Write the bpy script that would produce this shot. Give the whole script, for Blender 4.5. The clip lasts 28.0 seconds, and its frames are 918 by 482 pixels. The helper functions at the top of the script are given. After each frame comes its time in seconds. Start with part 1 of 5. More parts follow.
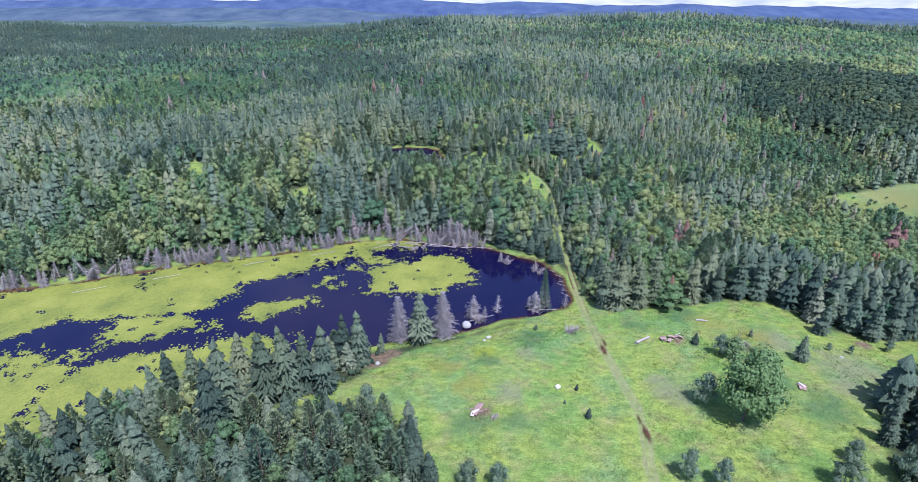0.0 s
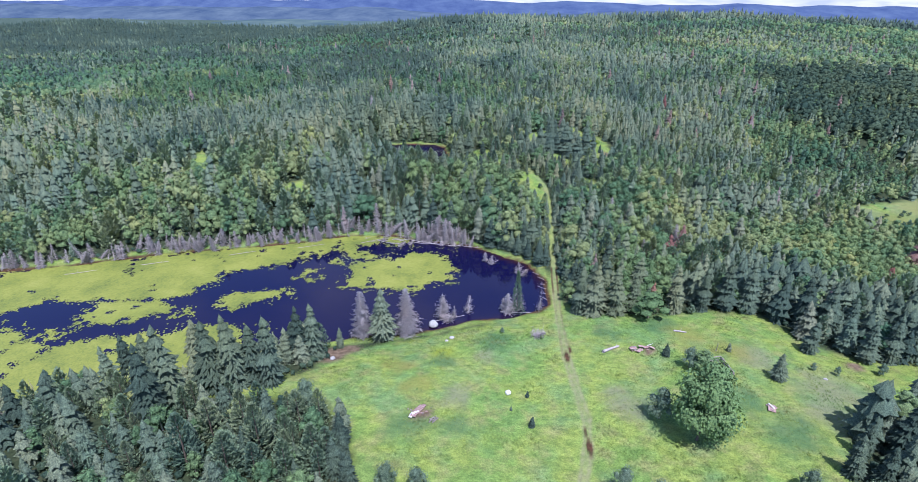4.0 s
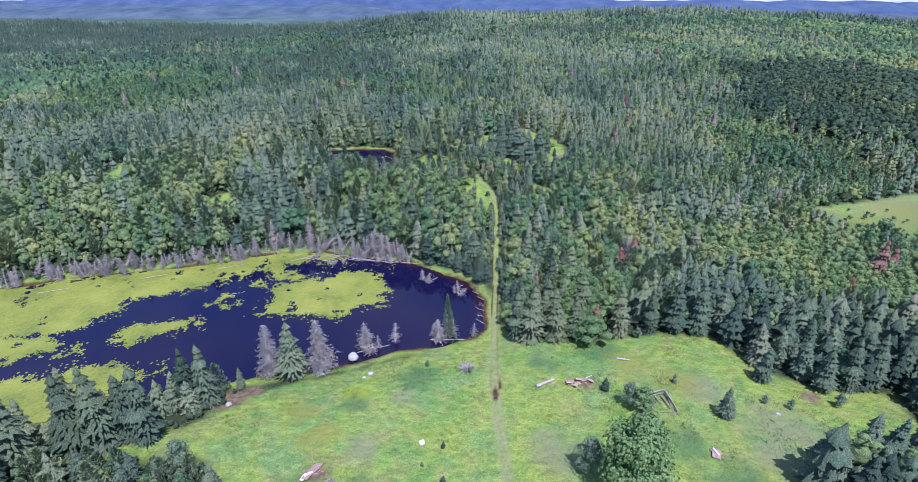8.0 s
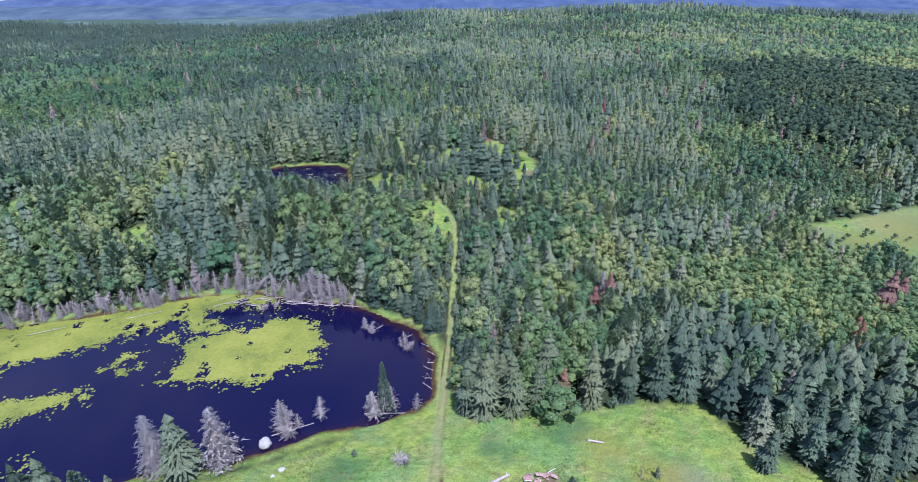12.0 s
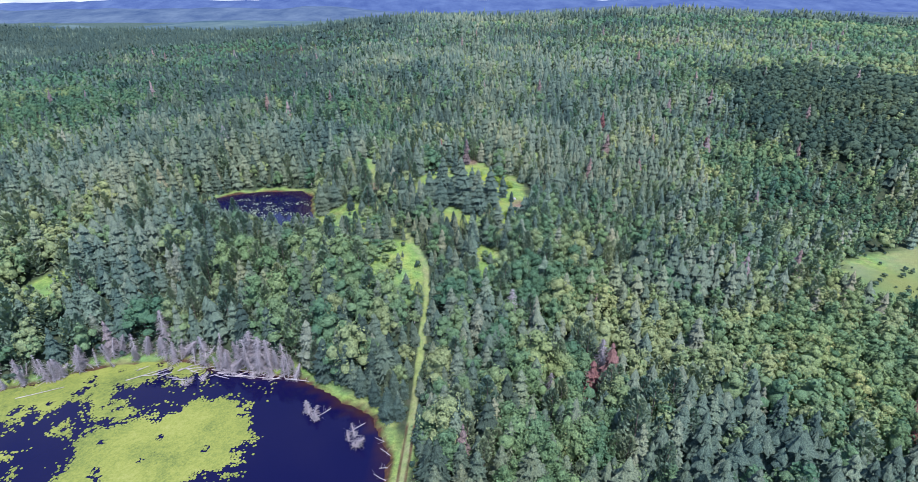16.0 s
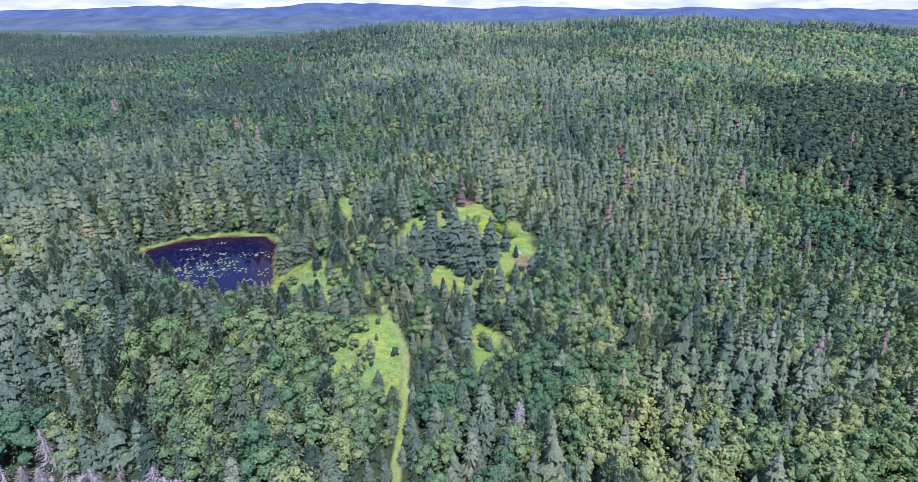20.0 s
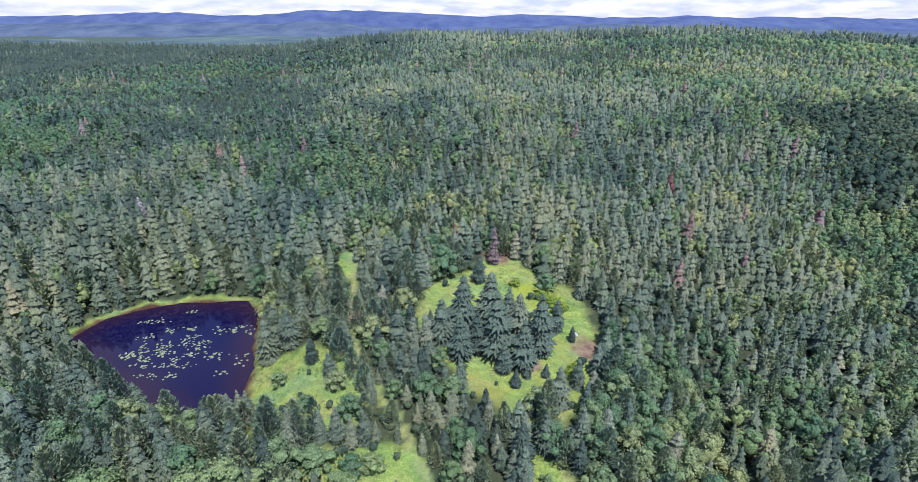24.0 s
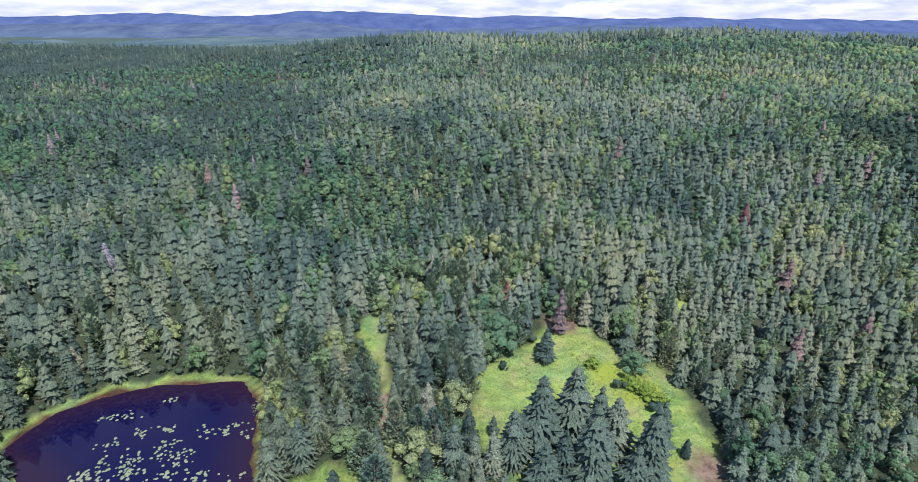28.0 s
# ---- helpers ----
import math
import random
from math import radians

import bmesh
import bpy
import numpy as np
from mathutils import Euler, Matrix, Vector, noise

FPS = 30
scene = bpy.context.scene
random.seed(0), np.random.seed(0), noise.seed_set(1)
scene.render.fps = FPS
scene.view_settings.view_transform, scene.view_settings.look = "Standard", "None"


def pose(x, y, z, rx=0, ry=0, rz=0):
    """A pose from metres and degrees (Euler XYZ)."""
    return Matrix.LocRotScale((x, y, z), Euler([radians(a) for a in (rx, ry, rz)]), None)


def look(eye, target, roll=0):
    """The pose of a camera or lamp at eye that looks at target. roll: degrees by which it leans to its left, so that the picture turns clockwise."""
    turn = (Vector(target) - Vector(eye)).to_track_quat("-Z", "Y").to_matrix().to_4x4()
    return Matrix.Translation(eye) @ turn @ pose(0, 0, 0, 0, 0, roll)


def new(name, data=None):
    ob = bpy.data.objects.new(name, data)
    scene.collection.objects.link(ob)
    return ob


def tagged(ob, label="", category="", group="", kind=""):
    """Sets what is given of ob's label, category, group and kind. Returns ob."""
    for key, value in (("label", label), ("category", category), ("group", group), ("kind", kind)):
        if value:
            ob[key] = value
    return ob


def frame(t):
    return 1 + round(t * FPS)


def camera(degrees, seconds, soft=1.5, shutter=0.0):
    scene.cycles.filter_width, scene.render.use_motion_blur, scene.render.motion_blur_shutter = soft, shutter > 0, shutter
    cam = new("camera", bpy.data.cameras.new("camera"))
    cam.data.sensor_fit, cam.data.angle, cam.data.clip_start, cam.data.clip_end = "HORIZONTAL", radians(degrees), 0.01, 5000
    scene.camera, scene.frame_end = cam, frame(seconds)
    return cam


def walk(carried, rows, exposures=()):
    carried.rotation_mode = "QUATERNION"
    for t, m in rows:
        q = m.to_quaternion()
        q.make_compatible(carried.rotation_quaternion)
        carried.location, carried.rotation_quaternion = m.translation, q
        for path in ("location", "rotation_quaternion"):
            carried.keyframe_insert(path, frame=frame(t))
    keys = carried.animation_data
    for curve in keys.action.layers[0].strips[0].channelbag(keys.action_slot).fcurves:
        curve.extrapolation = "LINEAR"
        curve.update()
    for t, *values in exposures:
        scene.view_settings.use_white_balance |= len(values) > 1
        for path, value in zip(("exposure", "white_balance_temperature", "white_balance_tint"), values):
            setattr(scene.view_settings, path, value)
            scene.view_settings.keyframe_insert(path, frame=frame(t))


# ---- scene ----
cam = camera(82.8, 28.0, soft=0.6)
METRES, EYE, TILT, LEAN, TURN = 150.0, 57.9, 6.2, 1.0, 0.0
ROWS = [
    (0.0, 0.0, 0.0, 0.0, 0.73, -30.78, -1.23),
    (0.5, 0.0099, 0.0016, -0.0003, 1.32, -30.78, -1.2),
    (1.0, 0.0207, 0.0035, -0.0006, 2.02, -30.8, -1.12),
    (1.5, 0.0319, 0.0057, -0.0008, 2.77, -30.82, -1.05),
    (2.0, 0.0432, 0.0077, -0.0009, 3.5, -30.83, -0.97),
    (2.5, 0.0549, 0.0096, -0.0018, 4.43, -30.85, -0.89),
    (3.0, 0.0667, 0.0114, -0.0035, 5.08, -30.84, -0.83),
    (3.5, 0.0789, 0.0136, -0.006, 5.45, -30.86, -0.78),
    (5.5, 0.1203, 0.0361, -0.0148, 5.8, -30.97, -0.71),
    (6.0, 0.1284, 0.0455, -0.0154, 5.64, -31.0, -0.68),
    (6.5, 0.1354, 0.0561, -0.0162, 5.32, -31.03, -0.67),
    (7.0, 0.1427, 0.0683, -0.017, 4.84, -31.08, -0.64),
    (7.5, 0.1487, 0.0808, -0.018, 4.14, -31.09, -0.65),
    (8.0, 0.155, 0.0945, -0.0188, 3.41, -31.13, -0.66),
    (8.5, 0.1602, 0.1084, -0.0201, 2.99, -31.15, -0.66),
    (9.0, 0.1661, 0.1232, -0.0212, 2.71, -31.18, -0.62),
    (9.5, 0.1715, 0.1382, -0.0226, 2.44, -31.2, -0.59),
    (10.0, 0.1773, 0.1538, -0.0239, 2.25, -31.23, -0.57),
    (10.5, 0.1826, 0.1697, -0.025, 2.04, -31.28, -0.52),
    (11.0, 0.1881, 0.1859, -0.0262, 1.9, -31.31, -0.51),
    (11.5, 0.1933, 0.2023, -0.0278, 1.79, -31.33, -0.48),
    (12.0, 0.1984, 0.2189, -0.0292, 1.69, -31.33, -0.47),
    (12.5, 0.2033, 0.2356, -0.0306, 1.63, -31.28, -0.44),
    (14.5, 0.2205, 0.3041, -0.0368, 1.52, -31.12, -0.41),
    (15.0, 0.2234, 0.3219, -0.0386, 1.54, -31.11, -0.44),
    (15.5, 0.226, 0.3407, -0.04, 1.52, -31.12, -0.44),
    (16.0, 0.2283, 0.3601, -0.0419, 1.49, -31.06, -0.46),
    (16.5, 0.2304, 0.3801, -0.0436, 1.47, -31.04, -0.46),
    (17.0, 0.2322, 0.4007, -0.0455, 1.43, -31.04, -0.46),
    (17.5, 0.2338, 0.4229, -0.0465, 1.43, -30.69, -0.47),
    (18.0, 0.2353, 0.4441, -0.049, 1.45, -30.26, -0.48),
    (18.5, 0.2366, 0.4667, -0.0513, 1.45, -30.26, -0.47),
    (19.0, 0.237, 0.4898, -0.0533, 1.48, -30.28, -0.54),
    (19.5, 0.2364, 0.5128, -0.0556, 1.54, -30.3, -0.57),
    (20.0, 0.2343, 0.5358, -0.0582, 1.61, -30.29, -0.61),
    (20.5, 0.231, 0.559, -0.0605, 1.68, -30.03, -0.64),
    (21.0, 0.2267, 0.5815, -0.0635, 1.75, -29.5, -0.68),
    (21.5, 0.2217, 0.6042, -0.0661, 1.72, -29.48, -0.69),
    (23.5, 0.1945, 0.6908, -0.073, 1.42, -29.63, -0.8),
    (24.0, 0.1861, 0.7116, -0.0758, 1.29, -29.57, -0.84),
    (24.5, 0.1778, 0.732, -0.0782, 1.19, -29.54, -0.87),
    (25.0, 0.1698, 0.7519, -0.0804, 1.09, -29.52, -0.9),
    (25.5, 0.1615, 0.7714, -0.0824, 0.96, -29.52, -0.91),
    (26.0, 0.1532, 0.7904, -0.0845, 0.85, -29.52, -0.94),
    (26.5, 0.1453, 0.8091, -0.0868, 0.76, -29.52, -0.94),
    (27.0, 0.1375, 0.8274, -0.0893, 0.66, -29.5, -0.95),
    (27.5, 0.1304, 0.8456, -0.0916, 0.6, -29.48, -0.96),
    (28.0, 0.1232, 0.8633, -0.0938, 0.58, -29.46, -0.99),
]
walk(cam, [(t, pose(1.01, 0, EYE, TILT, LEAN, TURN) @ pose(METRES * x, METRES * y, METRES * z, 90 + pitch, roll, yaw)) for t, x, y, z, yaw, pitch, roll in ROWS],
     [(0.0, 0.93, 5560, 21), (10.0, 0.90, 5560, 21), (18.0, 1.0, 5520, 21), (21.0, 0.98, 5720, 25), (28.0, 0.88, 5880, 23)])

# ---- light ----
SUN_EL, SUN_AZ = radians(63), radians(153)
sun_data = bpy.data.lights.new("sun", "SUN")
sun_data.energy, sun_data.angle, sun_data.color = 4.05, radians(0.6), (1.0, 0.955, 0.88)
sun = new("sun", sun_data)
sun_way = Vector((math.sin(SUN_AZ) * math.cos(SUN_EL), math.cos(SUN_AZ) * math.cos(SUN_EL), math.sin(SUN_EL)))
sun.matrix_world = look((0, 0, 300), Vector((0, 0, 300)) - sun_way)

world = bpy.data.worlds.new("sky")
scene.world = world
world.use_nodes = True
wn, wl = world.node_tree.nodes, world.node_tree.links
wn.clear()
w_out = wn.new("ShaderNodeOutputWorld")
w_bg = wn.new("ShaderNodeBackground")
w_sky = wn.new("ShaderNodeTexSky")
w_sky.sky_type, w_sky.sun_disc = "NISHITA", False
w_sky.sun_elevation, w_sky.sun_rotation = SUN_EL, SUN_AZ % (2 * math.pi)
w_sky.altitude, w_sky.dust_density, w_sky.ozone_density = 400, 0.6, 3.0
w_geo = wn.new("ShaderNodeTexCoord")
w_sep = wn.new("ShaderNodeSeparateXYZ")
w_lift = wn.new("ShaderNodeMath")
w_lift.operation, w_lift.inputs[1].default_value = "ADD", 0.18
w_div = wn.new("ShaderNodeVectorMath")
w_div.operation = "DIVIDE"
w_noise = wn.new("ShaderNodeTexNoise")
w_noise.inputs["Scale"].default_value, w_noise.inputs["Detail"].default_value = 1.5, 7
w_noise.inputs["Roughness"].default_value = 0.55
w_ramp = wn.new("ShaderNodeMapRange")
w_ramp.inputs["From Min"].default_value, w_ramp.inputs["From Max"].default_value = 0.47, 0.68
w_ramp.inputs["To Max"].default_value = 0.9
w_mix = wn.new("ShaderNodeMix")
w_mix.data_type = "RGBA"
w_tone = wn.new("ShaderNodeTexNoise")
w_tone.inputs["Scale"].default_value, w_tone.inputs["Detail"].default_value = 3.4, 6
w_cloud = wn.new("ShaderNodeValToRGB")
w_cloud.color_ramp.elements[0].position, w_cloud.color_ramp.elements[0].color = 0.36, (2.05, 2.35, 2.85, 1)
w_cloud.color_ramp.elements[1].position, w_cloud.color_ramp.elements[1].color = 0.62, (3.35, 3.45, 3.6, 1)
wl.new(w_geo.outputs["Generated"], w_sep.inputs[0])
wl.new(w_sep.outputs["Z"], w_lift.inputs[0])
wl.new(w_geo.outputs["Generated"], w_div.inputs[0])
wl.new(w_lift.outputs[0], w_div.inputs[1])
wl.new(w_div.outputs["Vector"], w_noise.inputs["Vector"])
w_low = wn.new("ShaderNodeMapRange")
w_low.inputs["From Min"].default_value, w_low.inputs["From Max"].default_value = 0.0, 0.16
w_low.inputs["To Min"].default_value, w_low.inputs["To Max"].default_value = 0.26, 0.0
w_sum = wn.new("ShaderNodeMath")
wl.new(w_sep.outputs["Z"], w_low.inputs["Value"])
wl.new(w_div.outputs["Vector"], w_tone.inputs["Vector"])
wl.new(w_tone.outputs["Fac"], w_cloud.inputs["Fac"])
wl.new(w_cloud.outputs["Color"], w_mix.inputs["B"])
wl.new(w_noise.outputs["Fac"], w_sum.inputs[0])
wl.new(w_low.outputs["Result"], w_sum.inputs[1])
wl.new(w_sum.outputs[0], w_ramp.inputs["Value"])
wl.new(w_ramp.outputs["Result"], w_mix.inputs["Factor"])
wl.new(w_sky.outputs["Color"], w_mix.inputs["A"])
wl.new(w_mix.outputs["Result"], w_bg.inputs["Color"])
wl.new(w_bg.outputs["Background"], w_out.inputs["Surface"])
w_bg.inputs["Strength"].default_value = 0.15


# ---- materials ----
class Nodes:
    """A short way to build a node material."""

    def __init__(self, name):
        self.mat = bpy.data.materials.new(name)
        self.mat.use_nodes = True
        self.tree = self.mat.node_tree
        self.bsdf = self.tree.nodes["Principled BSDF"]
        self.out = self.tree.nodes["Material Output"]

    def add(self, kind, **values):
        n = self.tree.nodes.new(kind)
        for key, v in values.items():
            n.inputs[key.replace("_", " ")].default_value = v
        return n

    def link(self, a, b):
        self.tree.links.new(a, b)

    def math(self, op, a, b):
        n = self.tree.nodes.new("ShaderNodeMath")
        n.operation = op
        for i, v in enumerate((a, b)):
            if isinstance(v, (int, float)):
                n.inputs[i].default_value = v
            else:
                self.link(v, n.inputs[i])
        return n.outputs[0]

    def noise(self, scale, detail=3.0, vector=None, rough=0.55):
        n = self.add("ShaderNodeTexNoise", Scale=scale, Detail=detail, Roughness=rough)
        if vector is None:
            vector = self.add("ShaderNodeNewGeometry").outputs["Position"]
        self.link(vector, n.inputs["Vector"])
        return n.outputs["Fac"]

    def ramp(self, fac, stops):
        n = self.add("ShaderNodeValToRGB")
        e = n.color_ramp.elements
        while len(e) < len(stops):
            e.new(0.5)
        for el, (p, c) in zip(e, stops):
            el.position, el.color = p, (*c, 1)
        self.link(fac, n.inputs["Fac"])
        return n.outputs["Color"]

    def mix(self, fac, a, b, blend="MIX"):
        n = self.tree.nodes.new("ShaderNodeMix")
        n.data_type, n.blend_type = "RGBA", blend
        for key, v in (("Factor", fac), ("A", a), ("B", b)):
            if isinstance(v, (int, float)):
                n.inputs[key].default_value = v
            elif isinstance(v, tuple):
                n.inputs[key].default_value = (*v, 1)
            else:
                self.link(v, n.inputs[key])
        return n.outputs["Result"]

    def attr(self, name):
        n = self.tree.nodes.new("ShaderNodeAttribute")
        n.attribute_name = name
        return n.outputs["Fac"]

    def bump(self, height, strength, distance):
        n = self.add("ShaderNodeBump", Strength=strength, Distance=distance)
        self.link(height, n.inputs["Height"])
        self.link(n.outputs["Normal"], self.bsdf.inputs["Normal"])

    def finish(self, color, rough=0.7, spec=0.25, metal=0.0):
        self.link(color, self.bsdf.inputs["Base Color"])
        self.bsdf.inputs["Roughness"].default_value = rough
        self.bsdf.inputs["Specular IOR Level"].default_value = spec
        self.bsdf.inputs["Metallic"].default_value = metal
        return self.mat


def foliage(name, stops, thin=0.2, grain=2.2):
    """Leaves or needles: a tint for each tree, mottled at the size of a branch, and a little light let through."""
    n = Nodes(name)
    info = n.tree.nodes.new("ShaderNodeObjectInfo")
    joined = n.math("GREATER_THAN", n.attr("tint"), 1.5)
    tint = n.math("ADD", n.math("MULTIPLY", joined, n.math("SUBTRACT", n.attr("tint"), 2.0)), n.math("MULTIPLY", n.math("SUBTRACT", 1.0, joined), info.outputs["Random"]))
    col = n.ramp(tint, stops)
    mott = n.ramp(n.noise(grain, 2), [(0.3, (0.80, 0.82, 0.86)), (0.7, (1.18, 1.17, 1.12))])
    col = n.mix(1.0, col, mott, "MULTIPLY")
    drift = n.ramp(n.noise(0.035, 3), [(0.36, (0.86, 0.92, 1.04)), (0.5, (1.0, 1.0, 1.06)), (0.66, (1.20, 1.10, 1.0))])
    col = n.mix(1.0, col, drift, "MULTIPLY")
    fine = n.ramp(n.noise(grain * 3.3, 2, None, 0.7), [(0.35, (0.56, 0.58, 0.62)), (0.52, (1.0, 1.0, 1.0)), (0.66, (1.46, 1.44, 1.38))])
    col = n.mix(1.0, col, fine, "MULTIPLY")
    n.bump(n.noise(grain * 2.0, 3, None, 0.75), 0.9, 0.3)
    n.finish(col, 0.75, 0.06)
    tl = n.add("ShaderNodeBsdfTranslucent")
    n.link(n.mix(1.0, col, (1.15, 1.28, 0.72), "MULTIPLY"), tl.inputs["Color"])
    mx = n.add("ShaderNodeMixShader", Fac=thin)
    n.link(n.bsdf.outputs[0], mx.inputs[1])
    n.link(tl.outputs[0], mx.inputs[2])
    n.link(mx.outputs[0], n.out.inputs["Surface"])
    return n.mat


def plain(name, a, b, scale=3.0, rough=0.8, spec=0.25, bump=0.0):
    n = Nodes(name)
    f = n.noise(scale, 5)
    info = n.tree.nodes.new("ShaderNodeObjectInfo")
    f2 = n.math("ADD", f, n.math("MULTIPLY", n.math("SUBTRACT", info.outputs["Random"], 0.5), 0.25))
    col = n.ramp(f2, [(0.3, a), (0.7, b)])
    if bump:
        n.bump(n.noise(scale * 6, 4), 0.7, bump)
    return n.finish(col, rough, spec)


M_SPRUCE = foliage("spruce_needles", [(0.0, (0.046, 0.072, 0.054)), (0.35, (0.088, 0.126, 0.085)), (0.75, (0.122, 0.162, 0.104)), (1.0, (0.158, 0.190, 0.118))], 0.08, 1.9)
M_FIR = foliage("fir_needles", [(0.0, (0.070, 0.106, 0.076)), (0.4, (0.124, 0.172, 0.110)), (0.8, (0.164, 0.206, 0.124)), (1.0, (0.200, 0.212, 0.136))], 0.08, 1.9)
M_LARCH = foliage("larch_needles", [(0.0, (0.096, 0.150, 0.100)), (0.5, (0.148, 0.208, 0.122)), (1.0, (0.194, 0.238, 0.130))], 0.16, 2.3)
M_LEAF = foliage("broad_leaves", [(0.0, (0.070, 0.136, 0.070)), (0.4, (0.114, 0.186, 0.084)), (0.75, (0.160, 0.220, 0.092)), (1.0, (0.212, 0.250, 0.104))], 0.16, 1.8)
# leaves with shade put into their colour, for the clouded grove and the undergrowth
M_SHADED_LEAF = foliage("shade_darkened_leaves", [(0.0, (0.036, 0.064, 0.044)), (0.5, (0.054, 0.086, 0.054)), (1.0, (0.076, 0.108, 0.060))], 0.14, 1.8)
M_MAPLE = foliage("maple_leaves", [(0.0, (0.142, 0.236, 0.090)), (1.0, (0.172, 0.262, 0.100))], 0.14, 2.4)
M_WILLOW = foliage("willow_leaves", [(0.0, (0.124, 0.180, 0.118)), (1.0, (0.168, 0.226, 0.140))], 0.12, 2.3)
M_LIME = foliage("lime_leaves", [(0.0, (0.150, 0.230, 0.035)), (1.0, (0.215, 0.280, 0.045))], 0.12, 3.0)
M_RUST = foliage("dead_red_needles", [(0.0, (0.170, 0.078, 0.068)), (0.5, (0.200, 0.100, 0.084)), (1.0, (0.21, 0.140, 0.115))], 0.1)
M_BROWN = foliage("dry_brown_needles", [(0.0, (0.160, 0.122, 0.104)), (1.0, (0.250, 0.200, 0.172))], 0.05)
M_DEAD = foliage("dead_grey_twigs", [(0.0, (0.36, 0.318, 0.310)), (1.0, (0.50, 0.45, 0.44))], 0.12, 2.6)
M_BARK = plain("bark", (0.06, 0.048, 0.038), (0.15, 0.125, 0.10), 4.0, 0.9, 0.15, 0.02)
M_BIRCH = plain("pale_bark", (0.28, 0.26, 0.23), (0.55, 0.52, 0.47), 5.0, 0.8, 0.2)
M_GREY = plain("weathered_dead_wood", (0.262, 0.230, 0.226), (0.43, 0.385, 0.378), 3.0, 0.85, 0.2)
M_STONE = plain("pale_granite", (0.22, 0.215, 0.21), (0.37, 0.36, 0.35), 4.0, 0.8, 0.3, 0.03)
M_TIMBER = plain("old_timber", (0.13, 0.115, 0.10), (0.27, 0.24, 0.215), 4.0, 0.85, 0.2, 0.01)
M_WHITE = plain("white_paint", (0.50, 0.50, 0.48), (0.68, 0.68, 0.66), 6.0, 0.5, 0.4)
M_RUSTY = plain("red_tar_sheet", (0.22, 0.130, 0.115), (0.36, 0.260, 0.240), 5.0, 0.75, 0.3)


def grass_colour(n):
    """Meadow colours in drifts: fresh green, blue-green sedge, yellowing patches, dry straw."""
    big = n.noise(0.10, 3)
    mid = n.noise(0.33, 4)
    fine = n.noise(4.5, 4, None, 0.7)
    col = n.ramp(big, [(0.32, (0.116, 0.198, 0.056)), (0.44, (0.140, 0.218, 0.056)), (0.55, (0.186, 0.238, 0.058)), (0.68, (0.144, 0.218, 0.062))])
    dry = n.ramp(mid, [(0.47, (0, 0, 0)), (0.68, (0.9, 0.9, 0.9))])
    col = n.mix(dry, col, (0.192, 0.206, 0.080))
    blue = n.ramp(n.noise(0.16, 4), [(0.50, (0, 0, 0)), (0.66, (0.6, 0.6, 0.6))])
    col = n.mix(blue, col, (0.106, 0.194, 0.084))
    wind = n.add("ShaderNodeMapping", Rotation=(0, 0, 0.5), Scale=(0.7, 1.1, 1.0))
    n.link(n.add("ShaderNodeNewGeometry").outputs["Position"], wind.inputs["Vector"])
    streak = n.ramp(n.noise(0.9, 4, wind.outputs["Vector"], 0.65), [(0.34, (0.72, 0.76, 0.74)), (0.66, (1.26, 1.22, 1.16))])
    col = n.mix(1.0, col, streak, "MULTIPLY")
    return n.mix(1.0, col, n.ramp(fine, [(0.34, (0.72, 0.75, 0.72)), (0.66, (1.26, 1.24, 1.2))]), "MULTIPLY")


def ground_material():
    n = Nodes("ground")
    grass = grass_colour(n)
    floor_ = n.ramp(n.noise(0.8, 5), [(0.3, (0.022, 0.032, 0.018)), (0.55, (0.038, 0.052, 0.026)), (0.75, (0.062, 0.058, 0.036))])
    grass = n.mix(n.attr("lime"), grass, (0.19, 0.235, 0.03))
    grass = n.mix(n.attr("straw"), grass, (0.170, 0.172, 0.105))
    grass = n.mix(n.attr("rank"), grass, (0.050, 0.110, 0.052))
    grass = n.mix(n.attr("ochre"), grass, (0.180, 0.176, 0.046))
    canopy = n.ramp(n.noise(0.16, 6, None, 0.7), [(0.35, (0.024, 0.042, 0.034)), (0.5, (0.045, 0.070, 0.052)), (0.66, (0.075, 0.100, 0.068))])
    floor_ = n.mix(n.attr("woods"), floor_, canopy)
    col = n.mix(n.attr("meadow"), floor_, grass)
    rough = n.ramp(n.noise(1.1, 5), [(0.35, (0.0, 0.0, 0.0)), (0.65, (1, 1, 1))])
    lane = n.mix(rough, (0.160, 0.180, 0.074), (0.232, 0.222, 0.122))
    col = n.mix(n.attr("lane"), col, lane)
    soil = n.mix(rough, (0.090, 0.062, 0.042), (0.190, 0.140, 0.096))
    col = n.mix(n.attr("bare"), col, soil)
    mud = n.mix(rough, (0.035, 0.020, 0.012), (0.085, 0.045, 0.025))
    col = n.mix(n.attr("wet"), col, mud)
    n.bump(n.noise(1.6, 6, None, 0.65), 0.9, 0.45)
    return n.finish(col, 0.9, 0.1)


